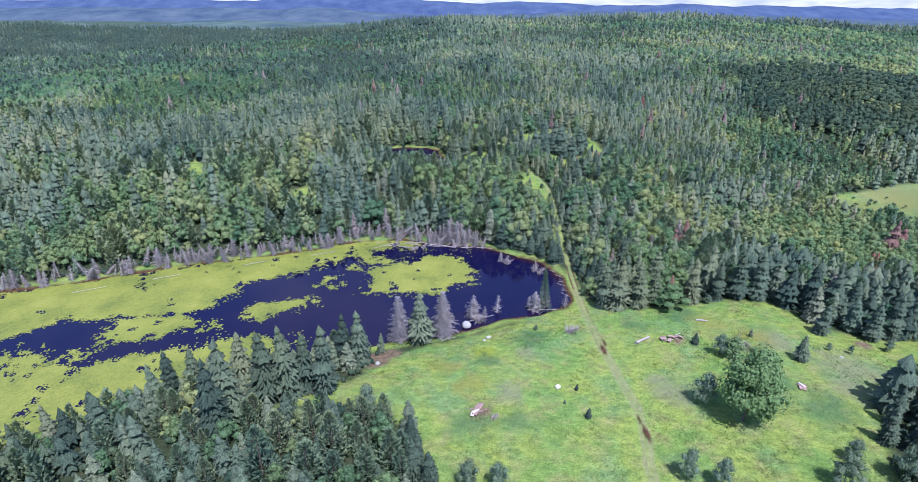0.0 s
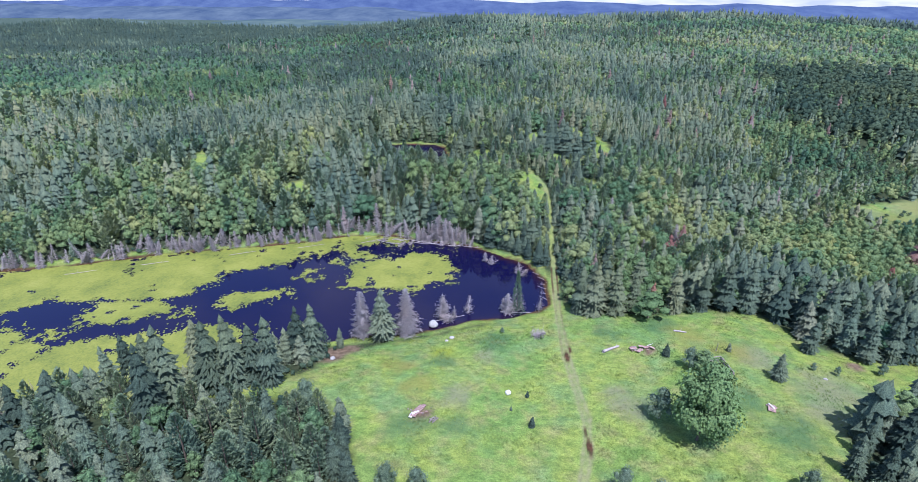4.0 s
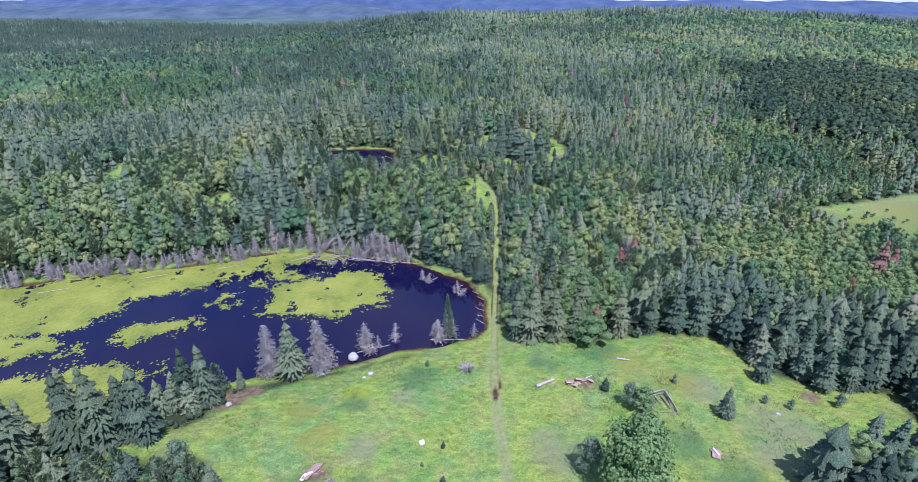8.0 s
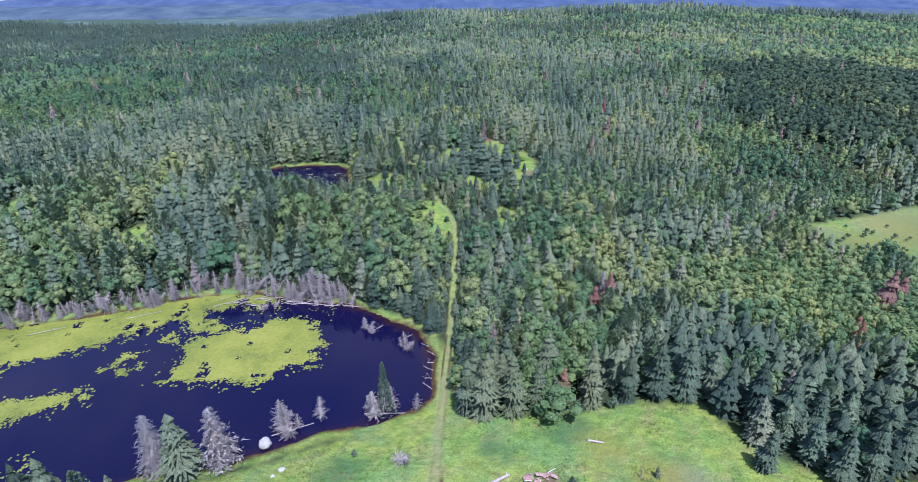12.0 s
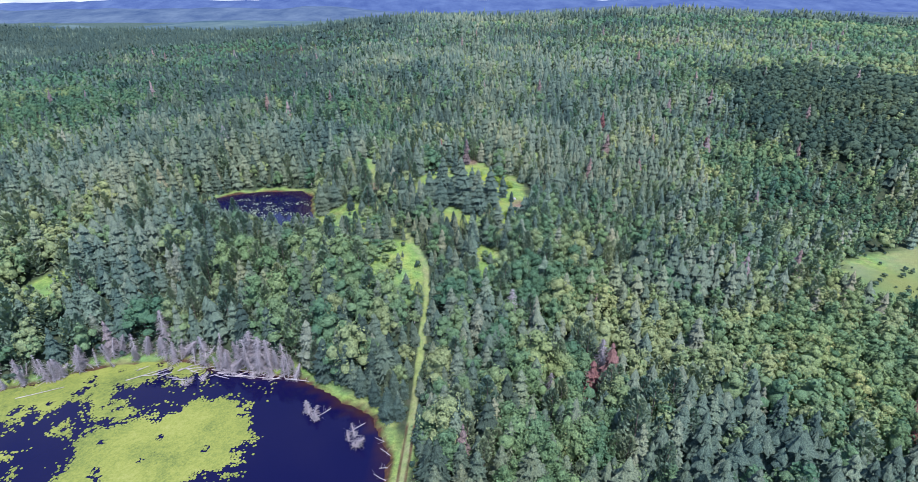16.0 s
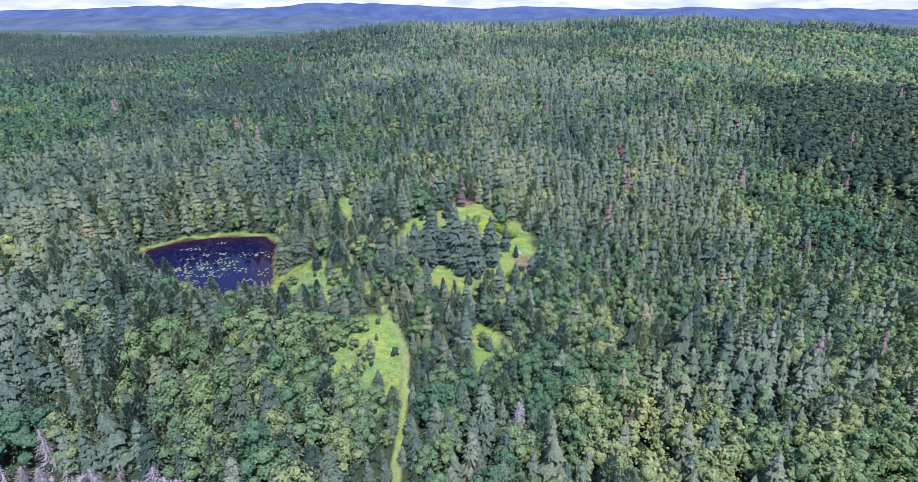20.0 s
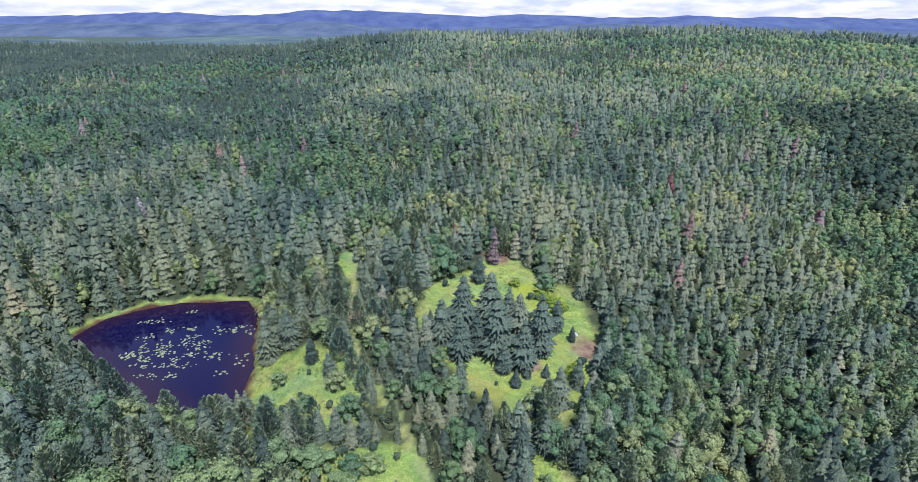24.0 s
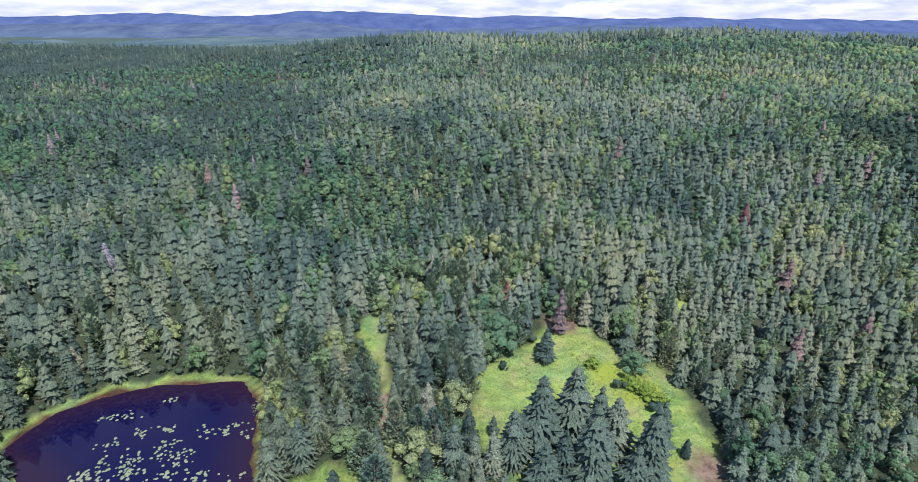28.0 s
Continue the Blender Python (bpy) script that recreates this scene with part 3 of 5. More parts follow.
def lily_places():
    out = []
    for _ in range(46):
        cx, cy = rng.normal(-17, 5.5), rng.normal(177, 5.0)
        for _ in range(rng.integers(3, 16)):
            out.append((cx + rng.normal(0, 0.7), cy + rng.normal(0, 0.45)))
    p = np.array(out)
    return p[inside(p[:, 0], p[:, 1], POND_UP) > 1.0]


M_LILY = plain("lily_leaf", (0.11, 0.15, 0.07), (0.20, 0.23, 0.13), 1.5, 0.45, 0.4)
tagged(link_mesh("floating_lilies", *pad_shapes(lily_places(), LEVEL_UP, 0.20), [M_LILY]), "pale green lily pads scattered on dark water", "water plants", kind="stuff")


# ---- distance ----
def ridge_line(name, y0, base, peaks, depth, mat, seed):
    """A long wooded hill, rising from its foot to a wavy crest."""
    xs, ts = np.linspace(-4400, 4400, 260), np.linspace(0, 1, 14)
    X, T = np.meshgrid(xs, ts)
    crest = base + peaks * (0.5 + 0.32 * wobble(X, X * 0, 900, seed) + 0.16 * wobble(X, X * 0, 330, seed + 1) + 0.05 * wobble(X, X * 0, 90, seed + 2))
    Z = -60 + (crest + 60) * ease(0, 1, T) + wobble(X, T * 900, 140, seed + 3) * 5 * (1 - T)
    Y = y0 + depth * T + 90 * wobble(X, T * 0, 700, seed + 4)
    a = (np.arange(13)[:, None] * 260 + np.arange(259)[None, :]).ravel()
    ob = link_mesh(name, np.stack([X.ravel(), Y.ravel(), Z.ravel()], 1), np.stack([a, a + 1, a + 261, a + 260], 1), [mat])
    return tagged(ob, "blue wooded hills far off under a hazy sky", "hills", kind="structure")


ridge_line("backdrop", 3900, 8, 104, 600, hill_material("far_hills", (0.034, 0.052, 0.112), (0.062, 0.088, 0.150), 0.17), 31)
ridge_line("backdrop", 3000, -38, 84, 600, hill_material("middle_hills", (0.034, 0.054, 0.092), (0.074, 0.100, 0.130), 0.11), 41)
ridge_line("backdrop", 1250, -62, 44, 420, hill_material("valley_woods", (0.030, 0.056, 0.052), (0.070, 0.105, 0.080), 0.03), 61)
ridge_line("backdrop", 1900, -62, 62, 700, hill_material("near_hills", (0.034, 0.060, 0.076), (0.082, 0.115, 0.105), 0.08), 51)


# ---- tree shapes: each gives unit-height places, triangles ----
def conifer_shape(r, tiers, tips, radius, foot=0.03, full=0.66, droop=0.26, pitch=0.3):
    """A crown of ragged skirts of boughs, one above another with dark gaps between, that narrow to a spire."""
    co, tri = [], []
    step = (1 - foot) / tiers
    for k in range(tiers):
        f = min(max((k + r.uniform(-0.5, 0.5)) / tiers, 0.0), 0.96)
        h = foot + (1 - foot) * f
        reach = radius * (1 - f) ** full * r.uniform(0.8, 1.14) + 0.010
        if f < 0.2:
            reach *= 0.74 + 1.3 * f
        n = max(5, round(tips * (0.45 + 0.55 * (1 - f))))
        rise = step * 1.2 + reach * r.uniform(pitch - 0.1, pitch + 0.1)
        ox, oy = r.uniform(-0.16, 0.16) * reach, r.uniform(-0.16, 0.16) * reach
        a0, b = r.uniform(0, 6.28), len(co)
        co.append((ox * 0.3, oy * 0.3, h + rise))
        for i in range(n):
            l = reach * r.choice((0.74, 0.88, 1.0, 1.0, 1.08, 1.18)) * r.uniform(0.92, 1.06)
            dip = -reach * droop * r.uniform(-0.3, 1.5)
            turn = r.uniform(-0.3, 0.3)
            for j, d, z in ((0, reach * r.uniform(0.46, 0.72), -reach * 0.10 - step * 0.1), (1, l, dip)):
                a = a0 + 2 * math.pi * (i + (j + turn) / 2) / n
                co.append((ox + d * math.cos(a), oy + d * math.sin(a), h + z))
        tri += [(b, b + 1 + i, b + 1 + (i + 1) % (2 * n)) for i in range(2 * n)]
    b = len(co)
    co += [(0.016, 0, 0.90), (-0.008, 0.014, 0.90), (-0.008, -0.014, 0.90), (0, 0, 1.03)]
    tri += [(b, b + 1, b + 3), (b + 1, b + 2, b + 3), (b + 2, b, b + 3)]
    return np.array(co), np.array(tri)


def plume_shape(r, sprays, radius, size, foot=0.03, full=0.55):
    """A soft, feathery crown: small sprays all over a tapering, lumpy column."""
    co, tri = [], []
    lumps = [(r.uniform(0, 6.28), r.uniform(0, 1), r.uniform(0.12, 0.3)) for _ in range(9)]
    for i in range(sprays):
        f = ((i + r.random()) / sprays) ** 1.15
        a = 2.39996 * i + r.uniform(-0.5, 0.5)
        bulge = sum(w * max(0, math.cos(a - c)) * max(0, 1 - 4 * abs(f - e)) for c, e, w in lumps)
        d = radius * (1 - f) ** full * min(1, 0.6 + 4 * f) * (0.72 + bulge) * r.uniform(0.5, 1.1) + 0.006
        p = Vector((d * math.cos(a), d * math.sin(a), foot + (1 - foot) * f))
        out = (Vector((math.cos(a), math.sin(a), 0.5 + 1.2 * f)) + Vector((r.uniform(-.6, .6), r.uniform(-.6, .6), r.uniform(-0.4, 0.6)))).normalized()
        side = (out.cross(Vector((0, 0, 1))) + Vector((r.uniform(-.4, .4), r.uniform(-.4, .4), r.uniform(-.5, .5)))).normalized()
        s, t, b = size * r.uniform(0.8, 1.5), size * r.uniform(1.0, 2.0), len(co)
        for du, dv in ((-0.8, 0.1), (0, -0.7), (0.8, 0.1), (r.uniform(-.3, .3), 1.0)):
            co.append(tuple(p + side * du * s + out * dv * t))
        tri += [(b, b + 1, b + 2), (b, b + 2, b + 3)]
    return np.array(co), np.array(tri)


def lump(subdivisions):
    """The upper part of a ball, to be dented into a lobe of leaves."""
    bm = bmesh.new()
    bmesh.ops.create_icosphere(bm, subdivisions=subdivisions, radius=1)
    co, tri = [v.co.copy() for v in bm.verts], [tuple(v.index for v in f.verts) for f in bm.faces if f.calc_center_median().z > -0.55]
    bm.free()
    return co, tri


LUMPS = {1: lump(1), 2: lump(2), 3: lump(3)}


def leafy_shape(r, lobes, leaves, radius, foot, size, grain=1, core=0.80):
    """A broad crown: dented lobes of foliage with leaf sprays standing off them, and gaps between."""
    co, tri = [], []
    blobs = [(0, 0, 0.5 * (foot + 1), radius * 0.74, (1 - foot) * 0.40)]
    for i in range(lobes):
        a, u = 6.283 * (i + r.uniform(0, 0.6)) / lobes * 2.4, (i + 0.5) / lobes
        h = foot + (1 - foot) * (0.16 + 0.70 * u)
        d = radius * 0.62 * math.sqrt(max(0.05, 1 - (2 * u - 0.75) ** 2)) * r.uniform(0.8, 1.25)
        blobs.append((d * math.cos(a), d * math.sin(a), h, radius * r.uniform(0.32, 0.52), (1 - foot) * r.uniform(0.12, 0.20)))
    if lobes:
        blobs.append((r.uniform(-.05, .05), r.uniform(-.05, .05), 0.86, radius * 0.36, 0.12))
    ball, faces = LUMPS[grain]
    for bx, by, bz, br, bh in blobs:
        b, off = len(co), Vector((r.uniform(-9, 9), r.uniform(-9, 9), r.uniform(-9, 9)))
        for v in ball:
            k = core * (1 + 0.34 * noise.noise(v * 1.6 + off) + r.uniform(-0.13, 0.13))
            co.append((bx + v.x * br * k, by + v.y * br * k, bz + v.z * bh * k))
        tri += [(b + p, b + q, b + t) for p, q, t in faces]
    for i in range(leaves):
        bx, by, bz, br, bh = blobs[i % len(blobs)]
        z = r.uniform(-0.5, 1.0)
        a = r.uniform(0, 6.283)
        q = math.sqrt(max(0, 1 - z * z))
        v = Vector((q * math.cos(a), q * math.sin(a), z))
        k = r.uniform(0.84, 1.1)
        p = Vector((bx + v.x * br * k, by + v.y * br * k, bz + v.z * bh * k))
        nrm = (v + Vector((r.uniform(-.5, .5), r.uniform(-.5, .5), r.uniform(0, 0.6)))).normalized()
        s1 = nrm.orthogonal().normalized()
        s1.rotate(Matrix.Rotation(r.uniform(0, 6.28), 3, nrm))
        s2 = nrm.cross(s1)
        s = size * r.uniform(0.6, 1.3)
        b = len(co)
        for du, dv in ((-1, -0.25), (0.1, -0.7), (1.05, 0.1), (0, 0.75)):
            co.append(tuple(p + s1 * du * s + s2 * dv * s - Vector((0, 0, 0.15 * s * abs(du)))))
        tri += [(b, b + 1, b + 2), (b, b + 2, b + 3)]
    return np.array(co), np.array(tri)


def trunk_shape(sides, radius, top, bend=0.0, r=random):
    """A tapered, slightly bent stem with a flared foot."""
    co, tri = [], []
    levels = ((-0.03, 1.45), (0.04, 1.0), (0.45, 0.7), (0.8, 0.4), (1.0, 0.12))
    for k, (f, w) in enumerate(levels):
        ox, oy = bend * math.sin(2.2 * f), bend * 0.6 * math.sin(3.1 * f)
        for i in range(sides):
            a = 6.283 * i / sides
            co.append((ox + radius * w * math.cos(a), oy + radius * w * math.sin(a), f * top))
    for k in range(len(levels) - 1):
        for i in range(sides):
            a, b = k * sides + i, k * sides + (i + 1) % sides
            tri += [(a, b, b + sides), (a, b + sides, a + sides)]
    return np.array(co), np.array(tri)


def twig_shape(r, whorls, arms, radius, foot=0.12, side=3, rise=-0.25, thick=1.0):
    """Bare dead boughs: thin tapered rods with side twigs."""
    co, tri = [], []

    def rod(p, q, w):
        p, q = Vector(p), Vector(q)
        d = (q - p).normalized()
        u = d.orthogonal().normalized()
        v = d.cross(u)
        b = len(co)
        for i in range(3):
            a = 2.094 * i
            co.append(tuple(p + (u * math.cos(a) + v * math.sin(a)) * w))
        co.append(tuple(q))
        tri.extend([(b, b + 1, b + 3), (b + 1, b + 2, b + 3), (b + 2, b, b + 3)])

    for w in range(whorls):
        f = (w + r.uniform(-0.3, 0.3)) / whorls
        f = min(max(f, 0), 0.97)
        h = foot + (1 - foot) * f
        ln = radius * (1 - f) ** 0.7 * r.uniform(0.6, 1.1) + 0.02
        a0 = r.uniform(0, 6.28)
        for i in range(arms):
            if r.random() < 0.15:
                continue
            a = a0 + 6.283 * (i + r.uniform(-0.3, 0.3)) / arms
            l = ln * r.uniform(0.5, 1.2)
            c, s = math.cos(a), math.sin(a)
            tip = (c * l, s * l, h + l * rise * r.uniform(0.2, 1.6))
            rod((0, 0, h), tip, (0.0042 + 0.003 * (1 - f)) * thick)
            for _ in range(side):
                q = r.uniform(0.35, 0.95)
                b = a + r.choice((-1, 1)) * r.uniform(0.5, 1.1)
                m = l * r.uniform(0.18, 0.42)
                p = (tip[0] * q, tip[1] * q, h + (tip[2] - h) * q)
                rod(p, (p[0] + math.cos(b) * m, p[1] + math.sin(b) * m, p[2] + m * r.uniform(-0.5, 0.2)), 0.0028 * thick)
    return np.array(co), np.array(tri)


R = random.Random(11)


def crowns(tiers, tips, sprays, leaves, lobes, size, grain=1, core=0.8, many=8, pitch=0.42):
    """The crowns of every kind at one fineness."""
    return {
        "spruce": [conifer_shape(R, tiers, tips, R.uniform(0.22, 0.29), pitch=pitch) for _ in range(many)],
        "fir": [conifer_shape(R, tiers + 1, max(4, tips - 1), R.uniform(0.19, 0.25), full=0.6, droop=0.14, pitch=pitch) for _ in range(many)],
        "larch": [plume_shape(R, sprays, R.uniform(0.24, 0.33), 0.052 * (120 / sprays) ** 0.5) for _ in range(many)],
        "leafy": [leafy_shape(R, lobes, leaves, R.uniform(0.28, 0.44), 0.03, size, grain, core) for _ in range(many)],
        "hardwood": [leafy_shape(R, lobes + 1, leaves, R.uniform(0.38, 0.48), 0.03, size, grain, core) for _ in range(many)],
    }


SHAPES = crowns(14, 16, 560, 520, 11, 0.021, 1, 0.6, 6, 0.4)
SHAPES["spruce"] = [conifer_shape(R, 14, 20, R.uniform(0.21, 0.27), droop=0.2, pitch=0.36) for _ in range(6)]
SHAPES["shrub"] = [leafy_shape(R, 12, 1100, R.uniform(0.5, 0.62), 0.02, 0.026, 1, 0.6) for _ in range(4)]
SHAPES["lime"] = [leafy_shape(R, 7, 160, 0.7, 0.0, 0.07, 1, 0.7)]
MIDDLE = crowns(8, 11, 150, 110, 5, 0.031, 1, 0.6)
FAR = crowns(6, 8, 60, 40, 2, 0.042, 1, 0.66)
FARTHER = crowns(4, 6, 22, 12, 0, 0.065)
FARTHEST = crowns(3, 5, 11, 6, 0, 0.09)
STEM = trunk_shape(7, 0.014, 0.96, 0.006)
STEM_BENT = trunk_shape(7, 0.018, 0.8, 0.02)
NEEDLES = {"spruce": M_SPRUCE, "fir": M_FIR, "larch": M_LARCH, "leafy": M_LEAF, "hardwood": M_SHADED_LEAF, "shrub": M_WILLOW, "lime": M_LIME}


def bare_mesh(name, shape, mat):
    ob = link_mesh(name, *shape, [mat])
    me = ob.data
    bpy.data.objects.remove(ob)
    return me


MESHES = {k: [bare_mesh(k + "_crown", s, NEEDLES[k]) for s in v] for k, v in SHAPES.items()}
STEMS = {"bark": bare_mesh("stem", STEM, M_BARK), "birch": bare_mesh("stem", STEM_BENT, M_BIRCH), "leafy": bare_mesh("stem", STEM_BENT, M_BARK), "grey": bare_mesh("stem", trunk_shape(7, 0.013, 0.98, 0.012), M_GREY)}
RUST_MESH = [bare_mesh("rust_crown", conifer_shape(R, 13, 15, 0.16, pitch=0.55), M_RUST) for _ in range(2)]
BROWN_MESH = [bare_mesh("brown_crown", conifer_shape(R, 13, 14, 0.17, pitch=0.5), M_BROWN) for _ in range(2)]
SNAG_MESH = [bare_mesh("snag_boughs", twig_shape(R, 16, 6, R.uniform(0.18, 0.28), thick=1.5), M_GREY) for _ in range(4)]
GHOST_MESH = [bare_mesh("dead_boughs", twig_shape(R, 36, 13, 0.23, 0.02, 5, thick=1.9), M_DEAD)]
DENSE_MESH = [bare_mesh("dead_boughs", twig_shape(R, 23, 9, 0.26, 0.04, 3, thick=2.7), M_GREY) for _ in range(2)]

NAMES = {
    "spruce": ("spruce_tree", "dark blue-green spruce with dense drooping boughs", "spruces of the near woods"),
    "fir": ("fir_tree", "grey-green balsam fir with a pointed crown", "firs of the near woods"),
    "larch": ("larch_tree", "soft light-green larch with feathery boughs", "larches of the near woods"),
    "leafy": ("birch_tree", "leafy green birch with a rounded crown", "birches of the near woods"),
    "shrub": ("willow_shrub", "grey-green willow shrub growing from the grass", "shrubs of the meadow"),
}


def tree(kind, x, y, height, spread=1.0, crown=None, stem=None, name=None, label=None, group=None, lean=0.0, crown_name="crown"):
    """A tree or shrub as a thing with a trunk and a crown."""
    nm, lb, gr = NAMES.get(kind, (kind, "", ""))
    ob = tagged(new(name or nm), label or lb, (name or nm).split("_")[-1], gr if group is None else group)
    ob.matrix_basis = pose(x, y, float(land(x, y)) - 0.03, R.uniform(-1, 1) * (2 + lean), R.uniform(-1, 1) * (2 + lean), R.uniform(0, 360)) @ Matrix.Diagonal((height * spread, height * spread, height, 1))
    t = new("trunk", stem or STEMS["leafy" if kind in ("leafy", "shrub") else "bark"])
    c = new(crown_name, crown or R.choice(MESHES[kind]))
    t.parent = c.parent = ob
    return ob


# ---- single trees, placed one by one ----
PLACED = []


def stand_of(kind, rows, spread=1.0, **more):
    for x, y, h in rows:
        PLACED.append((x, y))
        tree(kind, x, y, h, spread * R.uniform(0.92, 1.12), **more)


MEADOW = "lone spruces of the meadow"
stand_of("spruce", [(-16.4, 72.6, 11), (-18.9, 72.1, 10.4), (-19.9, 64, 12.6), (-23.2, 64.8, 10.4), (-25.5, 62.9, 12.5), (-28.3, 62.2, 12.3), (-35.4, 69, 9.6), (-32.3, 57.4, 13.5), (-39.8, 63.3, 9.6),
                    (-45.7, 66, 8.2), (-32.4, 53.4, 13)], 0.92, group="spruces on the pond bank")
stand_of("larch", [(-12.9, 52.3, 5.1), (-15.6, 50.2, 8.4), (-19.1, 53.3, 7.2), (-24, 58.7, 4), (-23.3, 52.2, 6.3), (-28.5, 55, 5.6), (-7.8, 49, 6.8), (-23.9, 47.2, 8), (-17.8, 46.2, 7.2), (-10.5, 46.5, 6.5)], 1.25)
stand_of("shrub", [(-12.7, 58.9, 5.6), (37.6, 61.8, 5.8), (45.3, 74, 4.4), (1.9, 46.2, 5), (5.6, 46.2, 4.4), (29.9, 48.4, 5), (33.6, 46.8, 4.8), (48.1, 46.3, 5.4), (51.7, 50.1, 3.7), (55.9, 46.3, 6.4), (65.2, 75.7, 1.6), (75.9, 76, 2.4),
                   (68.4, 74.8, 1.8), (15.1, 83.3, 1.3), (51.2, 92.1, 2.2)], 0.62)
stand_of("spruce", [(67.4, 81.4, 6.4), (58.2, 72.2, 4.8), (42.7, 77.5, 2.3), (19.7, 59.1, 1.9), (19.2, 65.3, 1.2), (16.8, 62.1, 0.8), (53.5, 79.5, 1.8)], 1.25, group=MEADOW, label="small dark spruce standing alone in the meadow")
stand_of("spruce", [(30.1, 92, 9.7), (32.4, 91.4, 10.6), (36.5, 91.3, 10), (48.1, 92.9, 10), (53.6, 93.9, 9.3), (58, 94.8, 10.8), (62.2, 94.9, 11), (66.3, 95.9, 8.8), (69, 95, 8), (70.4, 90.2, 10.6), (73.8, 88.6, 10.5), (76.8, 87.6, 8.6),
                    (75.9, 80.2, 8.2), (79.8, 80.7, 9.4), (84.6, 82.5, 9.2), (89.5, 84.2, 11), (66.9, 63.3, 8), (61.6, 56.9, 6.8), (58.4, 53.2, 6.6), (60.8, 51.6, 6.5), (64.8, 59, 6.9), (66, 57.1, 8.8)], 0.92, group="spruces along the meadow edge")
stand_of("spruce", [(24.9, 172.9, 7.4), (28, 174.8, 10), (32.1, 177.7, 9.2), (33, 170.9, 10.4), (27.9, 169.8, 6.5), (30.1, 171.4, 6.6), (34, 167.7, 4.9), (36.6, 168.7, 8), (39.5, 172.1, 9.9), (35.5, 165.2, 3), (37.2, 167.1, 2.5), (42.9, 177.4, 5.6),
                    (39.9, 167.4, 2.3), (23.1, 176.5, 2.8), (18.7, 172, 6.2), (23.6, 168.2, 4), (44.8, 175.1, 2.8), (36.5, 175.4, 7.6), (35.1, 177, 7.3), (30.7, 188.9, 5.1), (40.9, 162.2, 6.2), (44.1, 165.9, 4.8), (37.2, 160.2, 2.7)], 1.24,
         group="spruces in the ring-shaped glade", label="blue-green spruce in a clump inside the glade")
stand_of("leafy", [(26.9, 162, 3.9), (38.2, 161.1, 3.9), (18.5, 180.1, 4.4), (42.4, 187.5, 3.7), (42.7, 90.2, 6), (39.4, 94, 5.2), (46.8, 72.6, 4.6)], 1.4)
stand_of("leafy", [(15.8, 151.2, 2.8), (19.5, 143.5, 2.4), (17.5, 138.2, 3), (21.5, 136.8, 2.6), (17.8, 148, 1.9), (38, 150.8, 1.8), (2.5, 166, 2.2), (8, 160, 2.6)], 1.5)
stand_of("spruce", [(20.5, 146.5, 3.4), (22.6, 141.5, 3), (38.9, 149, 2.6), (6.4, 169, 4.2), (9.8, 166, 3.6), (11.2, 171, 4.8), (-1.2, 172.5, 7.4), (1.5, 174.5, 6.8)], 1.3)
for x, y, h in ((41.5, 185.4, 1.2), (43, 184, 1.3), (44.6, 182.8, 1.1), (43.4, 167.6, 1.2), (44.4, 169.2, 1.0), (30, 92.5, 1.0), (37, 188.5, 1.0)):
    tree("shrub", x, y, h * 1.25, 1.6, crown=MESHES["lime"][0], name="fern_clump", label="bright lime-green ferns at the glade's edge", group="ferns of the glade")
maple_crown = bare_mesh("maple_crown", leafy_shape(R, 38, 6400, 0.40, 0.04, 0.019, 1, 0.55), M_MAPLE)
PLACED.append((41.4, 58.2))
tree("leafy", 41.6, 58.0, 12.6, 0.80, crown=maple_crown, name="maple_tree", label="large round leafy maple standing in the meadow", group="")

stand_of("spruce", [(13, 146.5, 4), (14.2, 145, 4.6), (12.4, 148.5, 3.6), (19, 141.5, 3.6), (16, 150.5, 2.6), (21, 149.8, 1.4)], 1.1)
stand_of("leafy", [(15, 148.5, 3.2), (18, 151.5, 2.6), (11.5, 151, 3.4), (22.5, 138.5, 3), (19.8, 146.2, 2.2)], 1.9)
stand_of("larch", [(9, 172.5, 5.2), (10.6, 169.4, 5), (13, 166, 4.6), (15.2, 163.2, 4.2), (12.2, 175.5, 6), (8.4, 179, 6.4), (7.2, 184, 6), (19.6, 157.6, 4.2), (-3.5, 160.6, 4.6), (0.5, 158.4, 4.2), (4, 157.8, 4.8), (7.6, 157, 4.4)], 1.3)
stand_of("leafy", [(14.4, 158.6, 3.6), (11.4, 163.5, 2.8), (6.8, 174.5, 3.6), (16.8, 168.4, 3.8), (15, 173, 4.4), (2.2, 160.5, 2.6)], 1.5)

# dead trees
stand_of("snag", [(-10.6, 81.2, 9.6), (-2.6, 82.8, 10.2)], 1.3, crown=GHOST_MESH[0], stem=STEMS["grey"], name="dead_spruce", label="pale grey dead spruce with all its twigs", group="dead trees of the shore", crown_name="bare_crown")
stand_of("spruce", [(-6.6, 80.6, 10.4)], 1.15, group="spruces on the pond bank")
stand_of("larch", [(18, 92.6, 10.4)], 0.5, label="thin ragged half-bare larch on the pond shore", group="trees on the pond shore")


def snag(x, y, h, lean=4.0, mesh=None, spread=1.0):
    PLACED.append((x, y))
    ob = tree("snag", x, y, h, spread, crown=mesh or R.choice(SNAG_MESH), stem=STEMS["grey"], name="dead_tree", label="bare grey drowned tree at the pond's shore", group="dead trees of the shore", lean=lean, crown_name="bare_crown")
    ob.location.z = max(ob.location.z, -0.8)
    return ob


